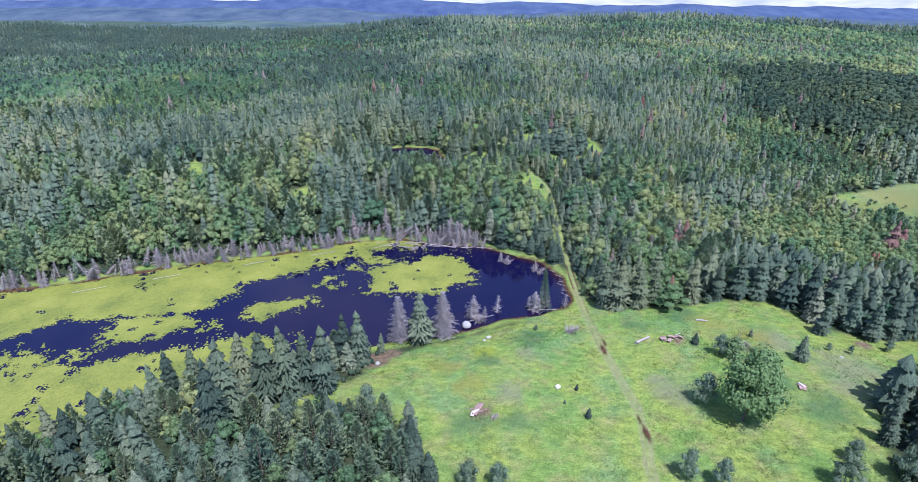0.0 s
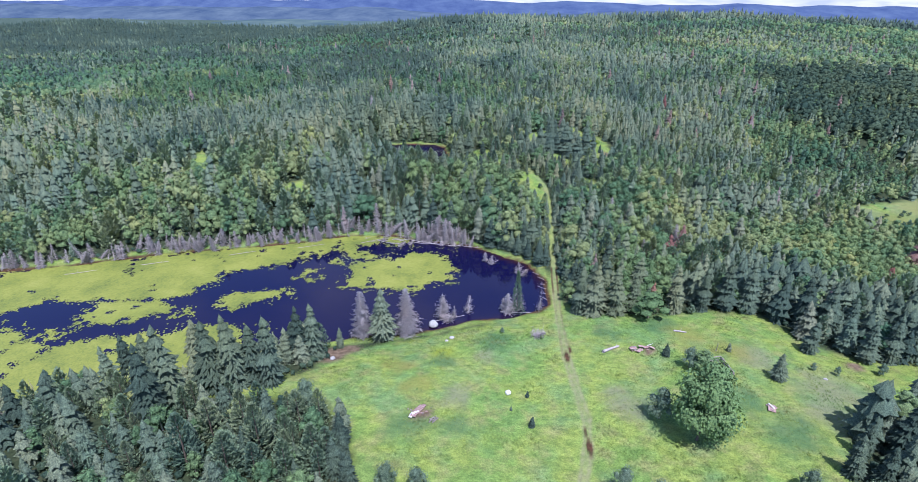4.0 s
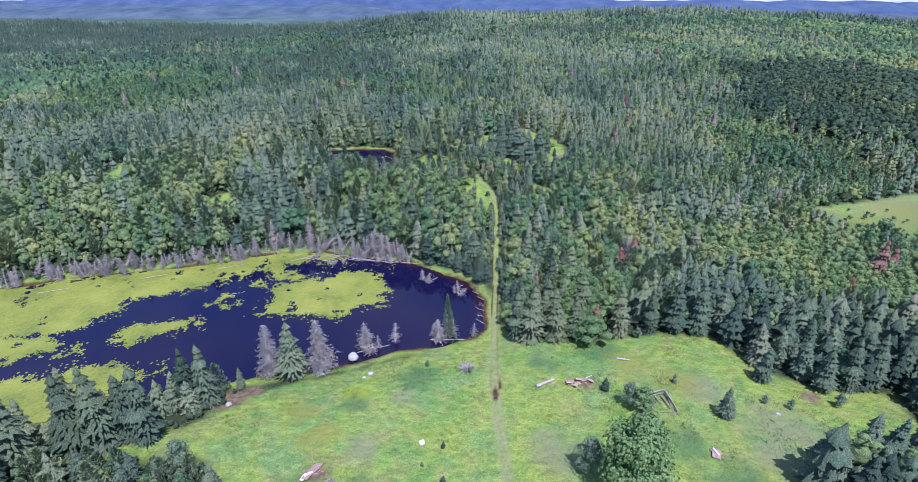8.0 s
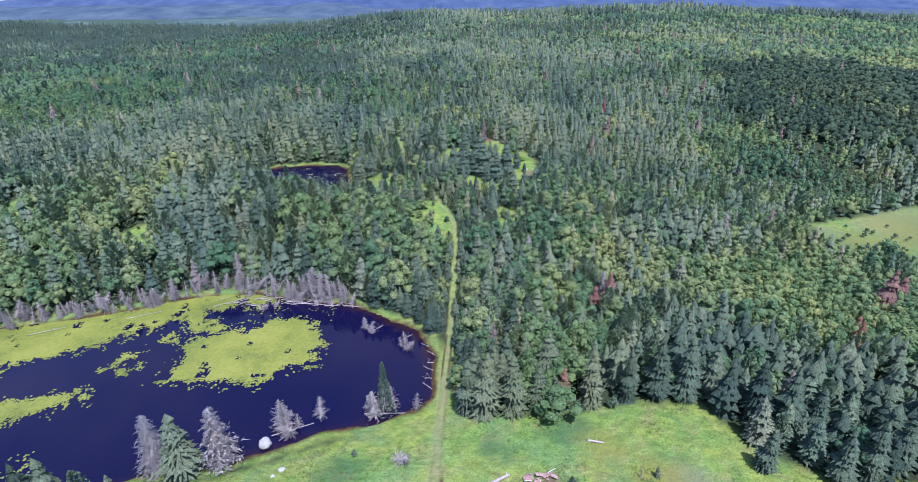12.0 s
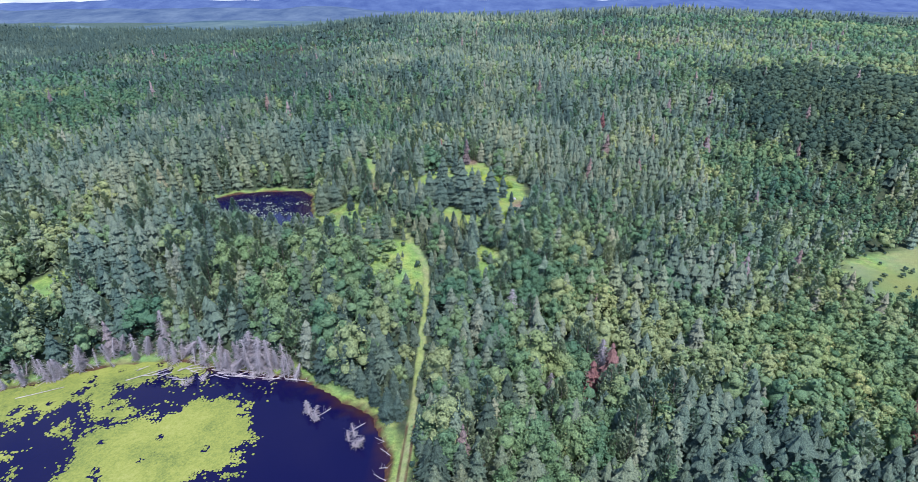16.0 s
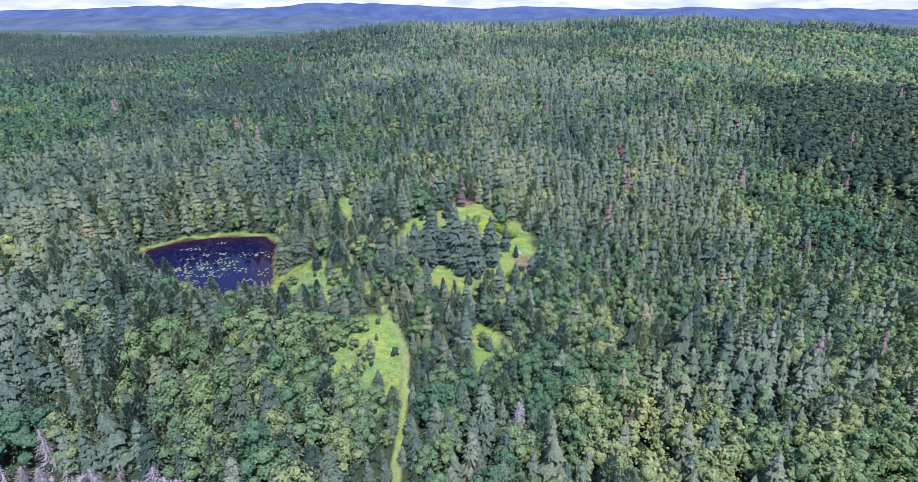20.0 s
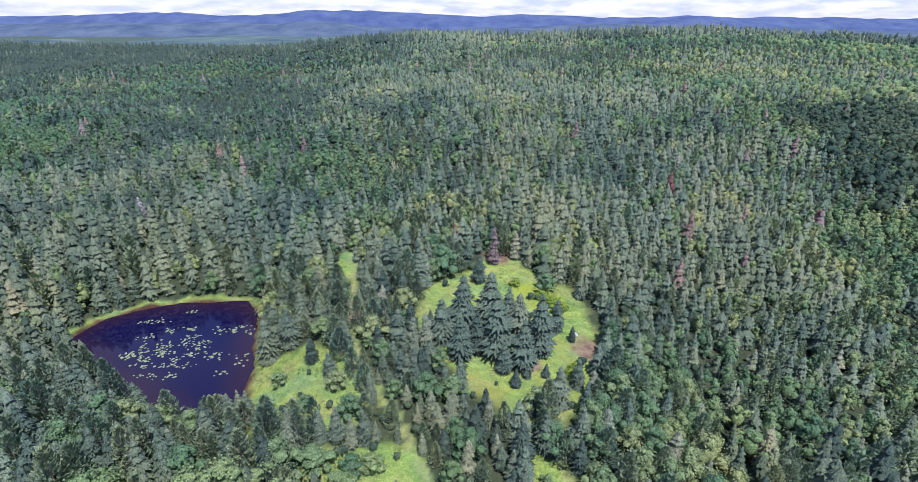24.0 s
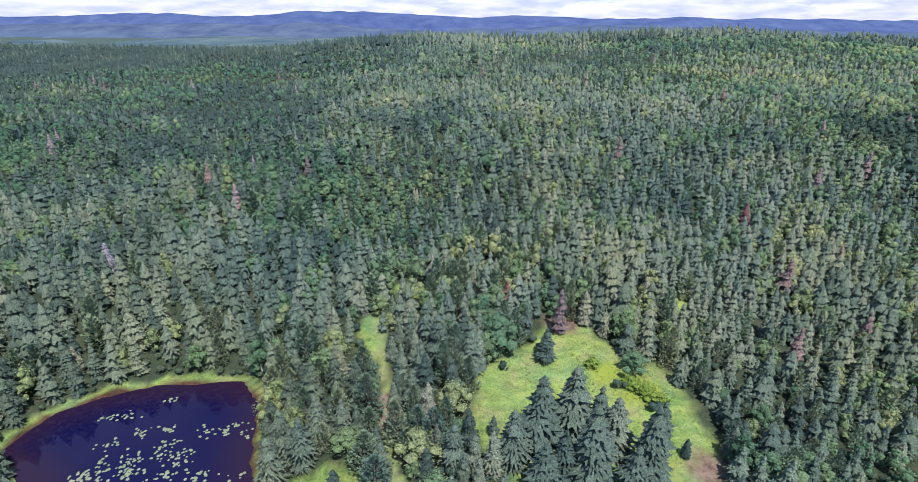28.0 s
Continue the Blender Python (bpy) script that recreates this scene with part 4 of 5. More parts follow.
for x, y, h in ((2.7, 89.3, 6.5), (3.6, 90.2, 5.2), (5.4, 89.6, 3.7), (8.1, 91.8, 5.1), (16.1, 92.4, 5.6), (18.8, 94, 5.1), (17.2, 93.4, 6.2), (22.3, 93.4, 3.3), (15, 93.6, 3.3), (18.6, 110.2, 3.6), (17.8, 109.4, 2.8), (10.5, 114.9, 3.4), (12, 113.2, 2.6),
                (-2.3, 124.6, 9.1), (-4.2, 125, 7.8), (1.6, 124, 6.1), (-0.8, 125.4, 8.6), (-3, 126, 9.4), (0.6, 126, 7.4), (3.4, 124.2, 5), (-6, 125, 4.6)):
    snag(x, y, h if y < 120 else h * 0.72, spread=1.5, mesh=R.choice(SNAG_MESH + DENSE_MESH))
SHORE = [(-100.9, 97.7), (-84.9, 102.6), (-68.4, 110.2), (-53.4, 115.1), (-39.9, 119.2), (-27.8, 125.5), (-15.9, 127), (-3.9, 124.7), (6.5, 123.1)]
for i in range(150):
    u = R.uniform(0, len(SHORE) - 1.001)
    k, f = int(u), u % 1
    x, y = SHORE[k][0] * (1 - f) + SHORE[k + 1][0] * f, SHORE[k][1] * (1 - f) + SHORE[k + 1][1] * f
    snag(x + R.uniform(-1, 1), y + R.uniform(-0.8, 2.6), R.uniform(2.0, 5.0), R.choice((6, 9, 16, 38)), spread=R.uniform(0.9, 1.5), mesh=R.choice(SNAG_MESH + DENSE_MESH * 3))
for i in range(12):
    snag(R.uniform(-66, -44), R.uniform(50, 66), R.uniform(1.8, 3.6), 9, spread=0.5)

RED_LABEL, RED_GROUP = "dead conifer with rusty red needles among green firs", "red dead conifers"
for i, (x, y, h) in enumerate(((56.8, 119.8, 9.6), (53.7, 118.2, 7.7), (117, 129, 12), (122, 132, 9), (44.3, 94.8, 5.7), (32.2, 109.1, 6.9), (98.6, 110.8, 9), (112, 225, 8), (79.7, 235, 7.2), (104, 118, 7), (26.3, 199.4, 6))):
    PLACED.append((x, y))
    tree("snag", x, y, h * 0.9, 1.6, crown=RUST_MESH[i % 2], name="red_conifer", label=RED_LABEL, group=RED_GROUP)
for i, (x, y, h) in enumerate(((55.6, 122.3, 8), (44.6, 123.9, 5.3), (57.4, 135.3, 5.7), (42.3, 134.1, 6.7), (92.3, 152, 7.6), (104.6, 155.1, 9), (-39.7, 208.7, 7), (75, 92, 8), (34, 104, 7), (47, 116, 6), (112, 224, 8), (-28, 128, 6.5), (-20, 131, 6.5), (33.5, 195, 7))):
    PLACED.append((x, y))
    tree("snag", x, y, h, 1.1, crown=BROWN_MESH[i % 2] if i % 3 else DENSE_MESH[1], stem=STEMS["grey"], name="dry_conifer", label="dry brown-grey dying conifer among green trees", group="dying conifers")


stand_of("spruce", [(196, 538, 9), (201, 541, 11), (205, 536, 8), (212, 540, 11.5), (216, 537, 10), (220, 542, 9), (228, 538, 9.5), (178, 540, 8), (240, 541, 8.5)], 1.3, group="tall trees on the skyline",
         label="tall dark conifer standing above the crest of the hill")
hill = random.Random(5)
for i in range(46):
    y = hill.uniform(185, 430)
    x = 12 + hill.uniform(-0.75, 0.75) * (y - 40)
    PLACED.append((x, y))
    tree("snag", x, y, hill.uniform(5, 8), 1.15, crown=hill.choice(BROWN_MESH), stem=STEMS["grey"], name="dry_conifer", label="dry pinkish-brown dying conifer on the hillside", group="dying conifers")


# ---- the woods ----
def scatter():
    """Where trees stand, over the whole view, thicker near by."""
    out = []
    for x0, x1, y0, y1, step in ((-170, 200, 32, 104, 2.55), (-170, -16, 104, 230, 2.35), (-16, 58, 104, 230, 2.15), (58, 130, 104, 230, 2.25), (130, 200, 104, 230, 2.55), (-320, 430, 230, 400, 2.65), (-560, 640, 400, 640, 4.0), (-820, 40, 640, 980, 7.0)):
        X, Y = np.meshgrid(np.arange(x0, x1, step), np.arange(y0, y1, step))
        X = X.ravel() + rng.uniform(-0.46, 0.46, X.size) * step
        Y = Y.ravel() + rng.uniform(-0.46, 0.46, Y.size) * step
        seen = (np.abs(X - 10) < 34 + 0.96 * np.maximum(Y - 6, 36)) & ((Y < 620) | (X < 40))
        out.append(np.stack([X[seen], Y[seen]], 1))
    X, Y = np.meshgrid(np.arange(-330, 360, 5.2), np.arange(-110, 300, 5.2))
    X, Y = X.ravel() + rng.uniform(-2.2, 2.2, X.size), Y.ravel() + rng.uniform(-2.2, 2.2, X.size)
    rest = (Y < 32) | (np.abs(X - 10) > 34 + 0.96 * np.maximum(Y - 6, 36)) | ((Y < 230) & ((X < -170) | (X > 200)))
    out.append(np.stack([X[rest], Y[rest]], 1))
    p = np.concatenate(out)
    x, y = p[:, 0], p[:, 1]
    rag = wobble(x, y, 5, 61)
    free = (inside(x, y, CLEARING) < -0.8 + 0.5 * rag) & (inside(x, y, POND) < -1.5 + rag * 0.6) & (inside(x, y, POND_UP) < -1.1 + 0.3 * rag) & (beside(x, y, TRAIL) > 1.6 + 0.25 * rag - 1.0 * ease(104, 114, y))
    for g in GLADES:
        free &= inside(x, y, g) < 0.2 + rag * 0.8
    free &= ~((x > -12.5) & (x < 25) & (y > 76) & (y < 97))
    for a, b in PLACED:
        free &= np.hypot(x - a, y - b) > 1.5
    return p[free & (rng.uniform(0, 1, len(x)) < 0.95)]


SPOTS = scatter()
sx, sy = SPOTS[:, 0], SPOTS[:, 1]
stand = wobble(sx, sy, 64, 71) * 0.75 + wobble(sx, sy, 21, 72) * 0.45 + rng.normal(0, 0.16, len(sx))
# the 0.30 term adds dark spruce far out, standing in for cloud shade
stand += 0.8 * ease(500, 528, sy) + 0.30 * ease(270, 340, sy) * (0.4 + 0.6 * ease(60, -60, sx))
dark, fresh = ease(0.0, 0.26, stand), ease(0.0, 0.26, -stand)
broad = 0.12 + 0.58 * fresh - 0.09 * dark + 0.7 * np.exp(-((sx - 92) / 38) ** 2 - ((sy - 124) / 17) ** 2) + 0.35 * ease(90, 195, sx) * ease(170, 260, sy) + 0.2 * ease(165, 240, sy) + 0.12 * (sx < -4) * (sy < 62) + 0.34 * np.exp(-((sx - 14) / 24) ** 2 - ((sy - 134) / 22) ** 2) - 0.5 * ease(500, 528, sy)
larchy = 0.26 + 0.34 * fresh - 0.20 * dark + 0.34 * (sx < -4) * (sy < 62) + 0.4 * np.exp(-((sx + 6) / 24) ** 2 - ((sy - 150) / 18) ** 2) + 0.18 * np.exp(-((sx - 20) / 30) ** 2 - ((sy - 165) / 40) ** 2)
pick, pick2 = rng.uniform(0, 1, len(sx)), rng.uniform(0, 1, len(sx))
kinds = np.where(pick < broad, 3, np.where(pick < broad + (1 - broad) * larchy, 2, np.where(pick2 < 0.40 + 0.54 * dark - 0.2 * fresh, 0, 1)))
young = 1 - 0.30 * ease(0.1, 0.7, wobble(sx, sy, 29, 75)) - 0.22 * np.exp(-((sx - 25) / 30) ** 2 - ((sy - 150) / 30) ** 2)
tall = (rng.uniform(4.0, 7.2, len(sx)) + 2.0 * rng.uniform(0, 1, len(sx)) ** 3) * (1 + 0.42 * ease(34, 4, sx) * ease(118, 128, sy) * ease(154, 138, sy)) * (1 + 0.22 * ease(26, 32, sx) * ease(150, 120, sy)) * (1 - 0.2 * ease(170, 250, sy)) * young * np.where(kinds == 3, 0.86 + 0.26 * np.exp(-((sx - 10) / 40) ** 2 - ((sy - 135) / 30) ** 2), 1.0) * (1 + 0.5 * ease(500, 528, sy) * (kinds == 0))
lane_near = beside(sx, sy, TRAIL)
tall *= 1 - 0.36 * (1 - ease(1.4, 6, lane_near)) * (sy > 95)
LIST = ["spruce", "fir", "larch", "leafy", "hardwood"]
# hardwoods here carry the cloud's shade in their leaf colour
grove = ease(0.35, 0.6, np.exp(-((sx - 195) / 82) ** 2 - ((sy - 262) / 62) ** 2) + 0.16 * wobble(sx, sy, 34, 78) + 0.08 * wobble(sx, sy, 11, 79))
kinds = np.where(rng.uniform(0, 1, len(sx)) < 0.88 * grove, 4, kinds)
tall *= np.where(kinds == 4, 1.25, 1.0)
aside = (sy < 32) | (np.abs(sx - 10) > 34 + 0.96 * np.maximum(sy - 6, 36)) | (sx < -170) | (sx > 200)
zone = (sy > 40) & (sy < 200) & (sx > -64) & (sx < 90)
near = np.zeros(len(sx), bool)
for k in range(4):
    mine = np.flatnonzero(zone & (kinds == k))
    order = np.argsort(np.hypot((sx[mine] - 12) * 0.9, np.minimum(np.abs(sy[mine] - 56), np.minimum(np.abs(sy[mine] - 100), np.abs(sy[mine] - 160)))))
    near[mine[order[:290]]] = True
for i in np.flatnonzero(near):
    k = LIST[kinds[i]]
    tree(k, sx[i], sy[i], tall[i], R.uniform(0.92, 1.22), stem=STEMS["birch"] if k == "leafy" and R.random() < 0.5 else None)


def far_woods(kind, chosen, shapes, label):
    """The woods beyond, as one mass of trees of a kind."""
    x, y, h = sx[chosen], sy[chosen], tall[chosen]
    z = land(x, y)
    # last two tint terms darken far left and rear: cloud shade as colour
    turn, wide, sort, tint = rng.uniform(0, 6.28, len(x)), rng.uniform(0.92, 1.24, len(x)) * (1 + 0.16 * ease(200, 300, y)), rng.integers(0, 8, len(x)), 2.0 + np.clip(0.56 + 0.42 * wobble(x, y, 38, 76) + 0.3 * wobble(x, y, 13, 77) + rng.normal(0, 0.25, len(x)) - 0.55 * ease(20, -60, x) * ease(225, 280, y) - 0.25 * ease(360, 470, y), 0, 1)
    co, tri, tn, base = [], [], [], 0
    for k, (v, t) in enumerate(shapes[kind]):
        m = sort == k
        n = int(m.sum())
        c, s, w, hh = np.cos(turn[m])[:, None], np.sin(turn[m])[:, None], (wide[m] * h[m])[:, None], h[m][:, None]
        co.append(np.stack([x[m][:, None] + w * (c * v[:, 0] - s * v[:, 1]), y[m][:, None] + w * (s * v[:, 0] + c * v[:, 1]), z[m][:, None] - 0.1 + hh * v[:, 2]], 2).reshape(-1, 3))
        tri.append((np.arange(n)[:, None, None] * len(v) + t[None] + base).reshape(-1, 3))
        tn.append(np.repeat(tint[m], len(v)))
        base += n * len(v)
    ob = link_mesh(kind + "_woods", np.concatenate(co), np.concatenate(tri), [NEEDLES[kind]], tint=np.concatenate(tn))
    return tagged(ob, label, "woods", kind="stuff")


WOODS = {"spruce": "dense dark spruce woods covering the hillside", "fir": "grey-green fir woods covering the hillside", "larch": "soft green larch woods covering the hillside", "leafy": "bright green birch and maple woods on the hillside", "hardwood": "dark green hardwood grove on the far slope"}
reach = np.where(sy < 150, 0, np.where((sy < 262) & (np.abs(sx - 20) < 95), 0, np.where(sy < 320, 1, np.where(sy < 420, 2, 3))))
reach = np.where(aside, np.where(sy < 20, 3, 2), reach)
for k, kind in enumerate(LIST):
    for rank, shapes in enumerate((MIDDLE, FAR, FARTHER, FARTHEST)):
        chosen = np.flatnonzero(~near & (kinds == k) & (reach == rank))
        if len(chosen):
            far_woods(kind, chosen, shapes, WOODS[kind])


# ---- grass and undergrowth ----
def undergrowth():
    """Low bushes and bracken between the trees of the near woods and in the glades."""
    x, y = rng.uniform(-90, 150, 20000), rng.uniform(36, 262, 20000)
    away = beside(x, y, TRAIL)
    m = (inside(x, y, POND) < -1.0) & (inside(x, y, POND_UP) < -0.8) & (away > 1.0) & (inside(x, y, CLEARING) < 0)
    m &= ~((x > -14) & (x < 26) & (y > 74) & (y < 97))
    glade = np.full(len(x), -9.0)
    for g in GLADES:
        glade = np.maximum(glade, inside(x, y, g))
    m &= (glade < -0.5) | (rng.uniform(0, 1, len(x)) < 0.10 + 0.22 * (inside(x, y, GLADES[2]) > 0) * (x < 21))
    x, y = x[m], y[m]
    forms = [leafy_shape(R, 0, 6, 0.62, 0.0, 0.14) for _ in range(4)]
    sort, size, tint = rng.integers(0, 4, len(x)), rng.uniform(0.6, 1.7, len(x)), rng.uniform(2, 3, len(x))
    z, co, tri, tn, base = land(x, y), [], [], [], 0
    for k, (v, t) in enumerate(forms):
        q = sort == k
        n = int(q.sum())
        co.append((np.stack([x[q], y[q], z[q]], 1)[:, None, :] + size[q][:, None, None] * v[None]).reshape(-1, 3))
        tri.append((np.arange(n)[:, None, None] * len(v) + t[None] + base).reshape(-1, 3))
        tn.append(np.repeat(tint[q], len(v)))
        base += n * len(v)
    # bushes take the darkened leaf colour in place of shade between the trees
    return tagged(link_mesh("undergrowth", np.concatenate(co), np.concatenate(tri), [M_SHADED_LEAF], tint=np.concatenate(tn)), "low green bushes and bracken under the trees", "undergrowth", kind="stuff")


undergrowth()

def blades(name, x, y, height, width, per, mat, label, category):
    """Loose tufts: a few leaning triangles at each spot."""
    n = len(x)
    z = land(x, y)
    a = rng.uniform(0, 6.28, (n, per))
    h = height[:, None] * rng.uniform(0.6, 1.3, (n, per))
    w = width * rng.uniform(0.6, 1.3, (n, per))
    bx, by = x[:, None] + rng.normal(0, 0.16, (n, per)), y[:, None] + rng.normal(0, 0.16, (n, per))
    lean = rng.uniform(0.5, 1.5, (n, per)) * h
    b = a + rng.uniform(0, 6.28, (n, per))
    co = np.zeros((n, per, 3, 3))
    for k, sg in ((0, 1), (1, -1)):
        co[:, :, k, 0], co[:, :, k, 1], co[:, :, k, 2] = bx + sg * w * np.cos(a), by + sg * w * np.sin(a), z[:, None] - 0.04
    co[:, :, 2, 0], co[:, :, 2, 1], co[:, :, 2, 2] = bx + lean * np.cos(b), by + lean * np.sin(b), z[:, None] + h
    return tagged(link_mesh(name, co.reshape(-1, 3), np.arange(n * per * 3).reshape(-1, 3), [mat], tint=np.repeat(rng.uniform(0, 1, n), per * 3)), label, category, kind="stuff")


def meadow_spots(count, box, test):
    x, y = rng.uniform(box[0], box[1], count), rng.uniform(box[2], box[3], count)
    m = test(x, y)
    return x[m], y[m]


def grassy(x, y):
    m = inside(x, y, CLEARING) > -1.5
    for g in GLADES[:4] + GLADES[5:7]:
        m |= inside(x, y, g) > -1.2
    for pond in (POND, POND_UP):
        d = inside(x, y, pond)
        m |= (d < -0.3) & (d > -2.4)
    d = beside(x, y, TRAIL)
    m |= (d < 3) & (y < 106)
    m &= (d > 1.3) & (inside(x, y, POND) < -0.2) & (inside(x, y, POND_UP) < -0.2)
    for (cx, cy), r in BARE + MUD:
        m &= np.hypot(x - cx, y - cy) > 0.8 * r
    return m


gx, gy = meadow_spots(110000, (-70, 90, 40, 210), grassy)
blades("meadow_grass", gx, gy, 0.09 + 0.13 * ease(-0.1, 0.7, wobble(gx, gy, 4, 81)), 0.06, 4, M_GRASS, "long uncut green meadow grass in uneven tufts", "grass")


# ---- logs, stones and old timber ----
def part(name, shape, mat, parent, label="", smooth=False):
    """One mesh under a thing."""
    ob = link_mesh(name, shape[0], shape[1], [mat], parent=parent)
    if smooth:
        ob.data.polygons.foreach_set("use_smooth", np.ones(len(ob.data.polygons), bool))
    return tagged(ob, label)


def log_shape(p, q, r0, r1, bend=0.05, sides=8, steps=6):
    """A round, slightly crooked stem with broken ends."""
    p, q = Vector(p), Vector(q)
    d = (q - p)
    u = d.normalized().orthogonal().normalized()
    v = d.normalized().cross(u)
    co, tri = [], []
    ph = R.uniform(0, 6)
    for k in range(steps + 1):
        f = k / steps
        c = p + d * f + u * bend * math.sin(3 * f + ph) + v * bend * math.cos(4 * f + ph)
        rr = r0 * (1 - f) + r1 * f
        for i in range(sides):
            a = 6.283 * i / sides
            e = R.uniform(0.88, 1.12) * rr
            end = d.normalized() * (R.uniform(-0.12, 0.12) if k in (0, steps) else 0)
            co.append(tuple(c + u * e * math.cos(a) + v * e * math.sin(a) + end))
    for k in range(steps):
        for i in range(sides):
            a, b = k * sides + i, k * sides + (i + 1) % sides
            tri += [(a, b, b + sides), (a, b + sides, a + sides)]
    for k in (0, steps):
        o = k * sides
        tri += [(o, o + i, o + i + 1) for i in range(1, sides - 1)]
    return np.array(co), np.array(tri)


def board_shape(length, width, thick, warp=0.04, ribs=0.0, nx=8, ny=4):
    """A warped board or sheet with thickness, ribbed where it is tin."""
    co, tri = [], []
    for side in (0, 1):
        for i in range(nx + 1):
            for j in range(ny + 1):
                x, y = (i / nx - 0.5) * length, (j / ny - 0.5) * width
                z = warp * math.sin(3.1 * i / nx + 1) + warp * 0.6 * math.cos(2.2 * j / ny) + ribs * (j % 2)
                co.append((x + R.uniform(-0.01, 0.01) * length * (i in (0, nx)), y, z + (thick if side else 0)))
    n = (nx + 1) * (ny + 1)
    for i in range(nx):
        for j in range(ny):
            a = i * (ny + 1) + j
            b = a + ny + 1
            tri += [(a, a + 1, b + 1), (a, b + 1, b), (n + a, n + b + 1, n + a + 1), (n + a, n + b, n + b + 1)]
    rim = [i * (ny + 1) for i in range(nx + 1)] + [nx * (ny + 1) + j for j in range(1, ny + 1)] + [i * (ny + 1) + ny for i in range(nx - 1, -1, -1)] + list(range(ny - 1, 0, -1))
    for a, b in zip(rim, rim[1:] + rim[:1]):
        tri += [(a, b, n + b), (a, n + b, n + a)]
    return np.array(co), np.array(tri)


def placed(shape, m):
    co = np.array([tuple(m @ Vector(c)) for c in shape[0]])
    return co, shape[1]


def stone_shape(r, flat=0.75):
    """A rounded, uneven boulder."""
    bm = bmesh.new()
    bmesh.ops.create_icosphere(bm, subdivisions=3, radius=1)
    off = Vector((R.uniform(-9, 9), R.uniform(-9, 9), 0))
    co = []
    for v in bm.verts:
        k = 1 + 0.28 * noise.noise(v.co * 1.1 + off) + 0.08 * noise.noise(v.co * 3.1 + off)
        co.append((v.co.x * r * k * 1.1, v.co.y * r * k * 0.9, (v.co.z * k * flat + 0.25) * r))
    tri = [[v.index for v in f.verts] for f in bm.faces]
    bm.free()
    return np.array(co), np.array(tri)


def thing(name, x, y, label, category, group="", lift=0.0, turn=0.0):
    ob = tagged(new(name), label, category, group)
    ob.matrix_basis = pose(x, y, float(land(x, y)) + lift, 0, 0, turn)
    return ob


def boulder(x, y, r, label="pale rounded boulder at the edge of the grass", z=None):
    ob = link_mesh("boulder", *stone_shape(r), [M_STONE])
    ob.data.polygons.foreach_set("use_smooth", np.ones(len(ob.data.polygons), bool))
    ob.location = (x, y, float(land(x, y)) - 0.08 if z is None else z)
    ob.rotation_euler.z = R.uniform(0, 6)
    tagged(ob, label, "boulder", "stones by the pond")


boulder(1.9, 86.0, 0.9, "large pale boulder standing at the water's edge", 0.3)
boulder(-13.4, 72.3, 0.5, "pale flat boulder on bare soil by the spruces")
boulder(6.0, 81.1, 0.42)
boulder(5.2, 80.0, 0.28)
boulder(45.6, 176.6, 0.45, "pale stone at the edge of the glade")
boulder(66, 73.4, 0.3)


def fallen_log(x0, y0, x1, y1, r, label, stubs=3, z=None):
    ob = thing("fallen_log", (x0 + x1) / 2, (y0 + y1) / 2, label, "log", "fallen logs")
    o = ob.location.copy()
    za, zb = (float(land(x0, y0)), float(land(x1, y1))) if z is None else (z, z + R.uniform(0, 0.3))
    p, q = Vector((x0, y0, za + r * 0.8)) - o, Vector((x1, y1, zb + r * 0.8)) - o
    part("stem", log_shape(p, q, r, r * 0.6), M_GREY, ob)
    for _ in range(stubs):
        c = p.lerp(q, R.uniform(0.2, 0.95))
        part("branch_stub", log_shape(c, c + Vector((R.uniform(-1, 1), R.uniform(-1, 1), R.uniform(0.1, 0.9))).normalized() * R.uniform(0.4, 1.2), r * 0.3, r * 0.1, 0.02, 5, 3), M_GREY, ob)


GRASS_LOG, SHORE_LOG = "weathered grey log lying in the meadow grass", "bare silver-grey log fallen along the pond's shore"
fallen_log(32.4, 78.1, 35.4, 79.9, 0.26, GRASS_LOG, 1)
fallen_log(46.2, 85.7, 48.2, 85.1, 0.17, GRASS_LOG, 2)
for x0, y0, x1, y1, r in ((2.2, 87.7, 7.4, 90.3, 0.16), (3.4, 86.9, 5.8, 89.6, 0.1), (14.6, 92.3, 23, 92.6, 0.14), (24.2, 98, 22.6, 99.4, 0.1), (24.3, 100.6, 22.9, 100.2, 0.12), (24.4, 102.4, 22.4, 103.4, 0.09), (24.5, 104.6, 23, 104.4, 0.11),
                          (24.2, 106.6, 22.6, 107.8, 0.1), (23.4, 109, 21.6, 109.6, 0.09), (19.5, 112.6, 17.4, 110.6, 0.1), (13.6, 115.6, 11.8, 113.4, 0.1), (-9, 124.6, -2, 122.8, 0.17), (-14.5, 124.4, -8.4, 125.2, 0.14), (-22, 121.6, -16, 124.6, 0.13),
                          (-4.4, 123, 3.8, 122.2, 0.12), (-37, 117, -31, 119.6, 0.12), (-52, 111, -46.5, 113.6, 0.12), (-70, 104, -64.5, 106, 0.12), (-84, 97.6, -78, 100, 0.12)):
    fallen_log(x0, y0, x1, y1, r * 0.5, SHORE_LOG, 4, z=0.05)
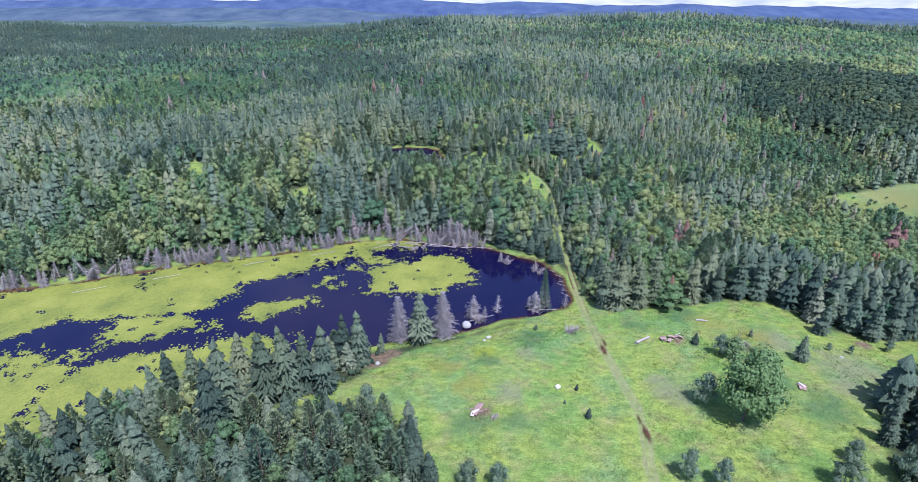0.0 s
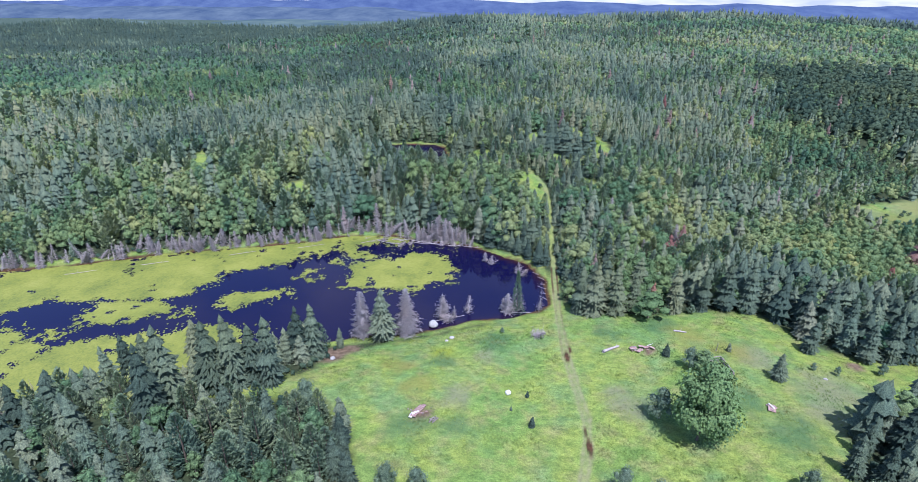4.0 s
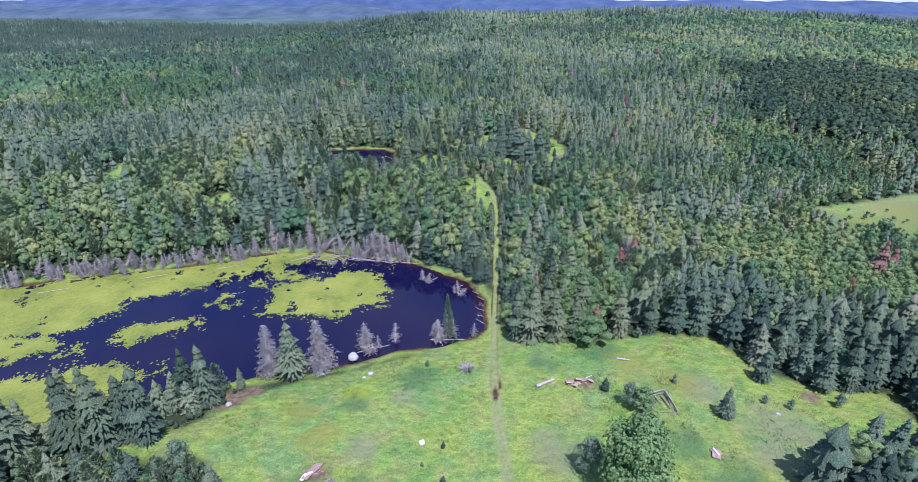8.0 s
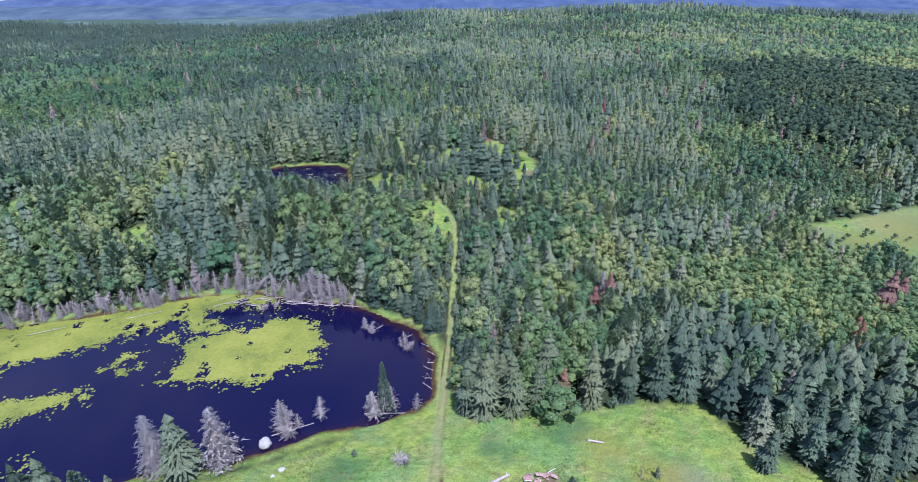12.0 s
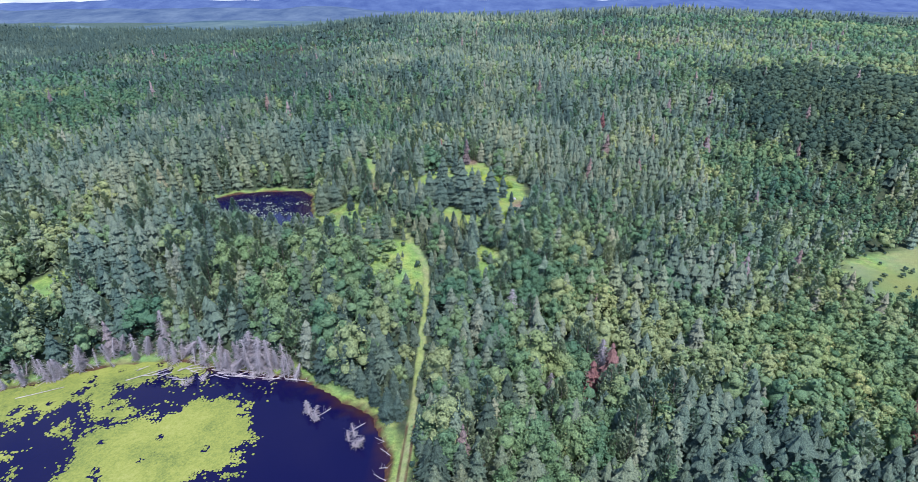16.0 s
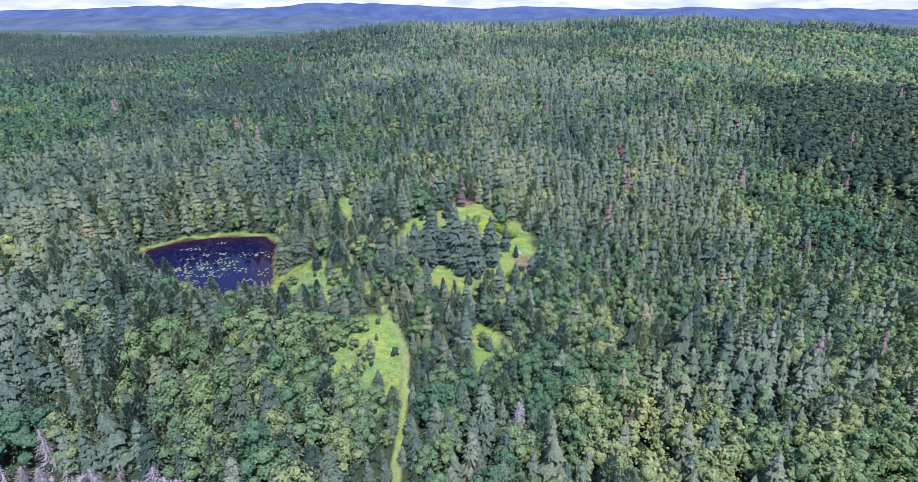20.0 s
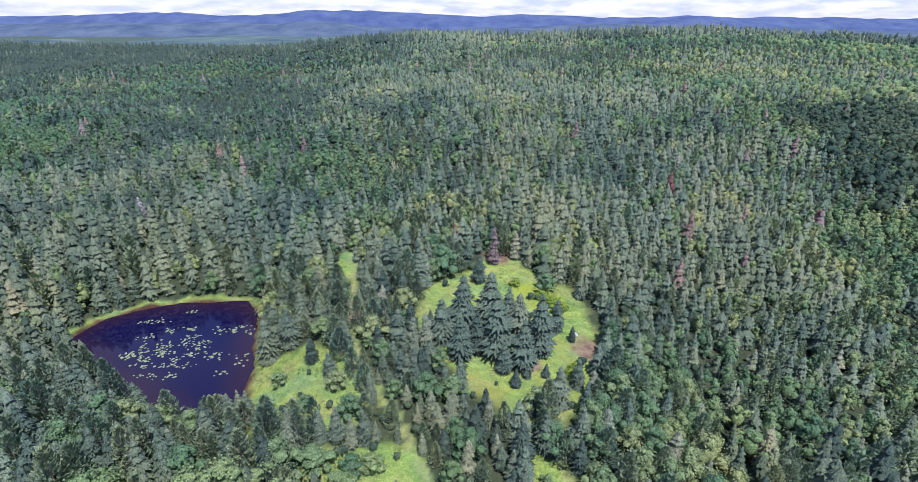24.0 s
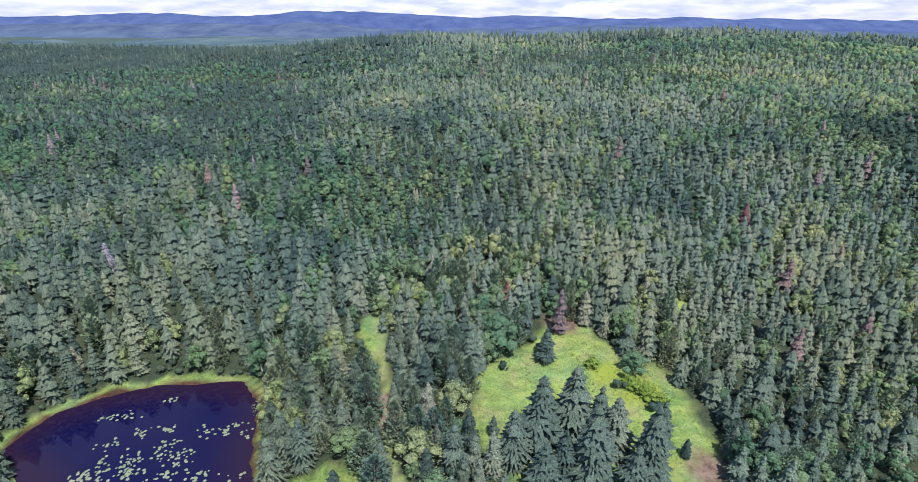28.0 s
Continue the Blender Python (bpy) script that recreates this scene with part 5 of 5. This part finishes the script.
for i in range(26):
    x, y, a, l = R.uniform(-22, 6), R.uniform(121.6, 125.2), R.uniform(-0.5, 0.9), R.uniform(1.6, 4.2)
    fallen_log(x, y, x + l * math.cos(a), y + l * math.sin(a), R.uniform(0.05, 0.09), SHORE_LOG, 3, z=R.uniform(0.02, 0.3))

# drowned tops of brush that lie in the shallows
for i, (x, y, h) in enumerate(((-12, 120.4, 2.4), (18.8, 108.4, 2.6), (11.4, 113.4, 2.4), (-9.4, 121.8, 2.0), (-1, 122.4, 2.6), (2, 122.6, 2.4), (16.2, 92.6, 2.4), (4.4, 88.4, 2.6), (20.8, 82.8, 3.4), (-5, 123.4, 2.8), (3.8, 89, 2.2))):
    ob = tagged(link_mesh("dead_brush", *twig_shape(R, 14, 9, 0.5, 0.0, 4, 0.5, 3.2), [M_GREY]), "tangle of bare grey dead branches by the water", "brush", "dead brush of the shore")
    ob.matrix_basis = pose(x, y, max(float(land(x, y)), -0.1), R.uniform(35, 70), 0, R.uniform(0, 360)) @ Matrix.Scale(h, 4)

# collapsed sheds and scrap left in the meadow
RED_LABEL_SHED = "collapsed shed of red sheets and white boards in grass"


def scrap(name, x, y, label, sheets, boards, category="debris"):
    """A heap of torn sheets and loose boards, each lying its own way."""
    ob = thing(name, x, y, label, category)
    for i, (dx, dy, ln, wd, turn, tilt) in enumerate(sheets):
        part("sheet", placed(board_shape(ln, wd, 0.03, 0.09, 0.03, 8, 6), pose(dx, dy, 0.14 + 0.07 * i, tilt, R.uniform(-8, 8), turn)), M_RUSTY, ob, "faded red sheet")
    for dx, dy, ln, wd, turn in boards:
        part("board", placed(board_shape(ln, wd, 0.04, 0.03, 0, 6, 2), pose(dx, dy, 0.38, R.uniform(-9, 9), R.uniform(-6, 6), turn)), M_WHITE, ob, "white painted board")
    return ob


scrap("scrap_heap", 3.3, 59.4, "torn red sheeting and white boards lying in the grass", [(0, 0.4, 2.6, 0.9, 62, 6), (0.3, 0.9, 2.2, 0.7, 55, -8), (-0.3, -0.5, 1.2, 0.8, 80, 10)], [(-0.6, -0.7, 1.1, 0.5, 75), (-0.1, -0.1, 0.9, 0.35, 40)])
heap = thing("scrap_heap", 5.9, 58.6, "small heap of grey broken boards in the grass", "debris")
for i in range(6):
    part("board", placed(board_shape(R.uniform(0.7, 1.3), 0.18, 0.04, 0.02, 0, 6, 2), pose(R.uniform(-0.35, 0.35), R.uniform(-0.3, 0.3), 0.14 + 0.05 * i, R.uniform(-12, 12), R.uniform(-10, 10), R.uniform(20, 80))), M_TIMBER, heap)
scrap("collapsed_shed", 39.2, 79.2, RED_LABEL_SHED, [(-1.5, 0.1, 1.3, 0.7, 15, 5), (0.9, 0.6, 1.5, 0.8, 25, -7), (-0.7, -0.7, 1.0, 0.6, 60, 6), (0.0, 0.5, 1.2, 0.5, 5, 9), (1.7, 0.2, 0.9, 0.5, -15, 4)], [(-1.6, -0.5, 1.0, 0.12, 12), (1.5, 1.1, 1.2, 0.12, 30)])
scrap("tin_sheet", 54.1, 64.9, "crumpled red tin sheet with a white board", [(0, 0, 1.5, 1.0, 70, 8), (0.1, -0.1, 1.1, 0.8, 40, -6)], [(0, 0.2, 1.2, 0.18, 105)])
crate = thing("white_box", 16.3, 65.7, "small white painted box lying in the grass", "box", turn=28)
part("body", placed(board_shape(0.66, 0.58, 0.36, 0.0, 0, 4, 4), pose(0, 0, 0.02)), M_WHITE, crate)
part("lid", placed(board_shape(0.72, 0.64, 0.05, 0.015, 0, 4, 4), pose(0.03, 0.02, 0.40, 3, -2, 4)), M_WHITE, crate)

ruin = thing("timber_frame", 50.2, 75, "fallen log cabin frame of grey timbers", "ruin")
for k, (ax, ay, bx, by, z) in enumerate(((0.9, 1.9, 1.2, -2.9, 0.2), (1.25, 1.8, 1.6, -2.8, 0.22), (1.05, 1.7, 1.4, -2.6, 0.55), (-2.2, 0.3, 1.2, 1.6, 0.2), (-2.0, 0.7, 1.0, 1.9, 0.45), (-2.3, -0.2, -1.4, -2.4, 0.18), (-1.2, -2.3, 1.3, -2.6, 0.2), (0.2, 0.9, 0.9, -1.8, 0.3), (-0.6, 1.0, -0.2, -1.0, 0.2))):
    part("timber", log_shape((ax, ay, z), (bx, by, z + R.uniform(-0.05, 0.12)), 0.10, 0.07, 0.08), M_TIMBER, ruin)
post = thing("fence_post", 51.4, 79.4, "leaning grey fence post beside a small spruce", "post")
part("post", log_shape((0, 0, -0.2), (0.12, 0.05, 1.5), 0.07, 0.05, 0.02, 6, 3), M_TIMBER, post)

for ox, oy, n in ((39.2, 79.2, 16), (3.6, 60.2, 7), (54.1, 64.9, 4)):
    litter = thing("loose_scrap", ox, oy, "small torn red and grey scraps lying in the grass", "debris")
    for i in range(n):
        dx, dy = R.uniform(-1.9, 1.9), R.uniform(-0.9, 0.9)
        lift = float(land(ox + dx, oy + dy)) - float(land(ox, oy)) + 0.10
        part("scrap", placed(board_shape(R.uniform(0.25, 0.7), R.uniform(0.12, 0.4), 0.03, 0.04, 0, 4, 2), pose(dx, dy, lift, R.uniform(-14, 14), R.uniform(-14, 14), R.uniform(0, 180))), R.choice((M_RUSTY, M_RUSTY, M_TIMBER)), litter)
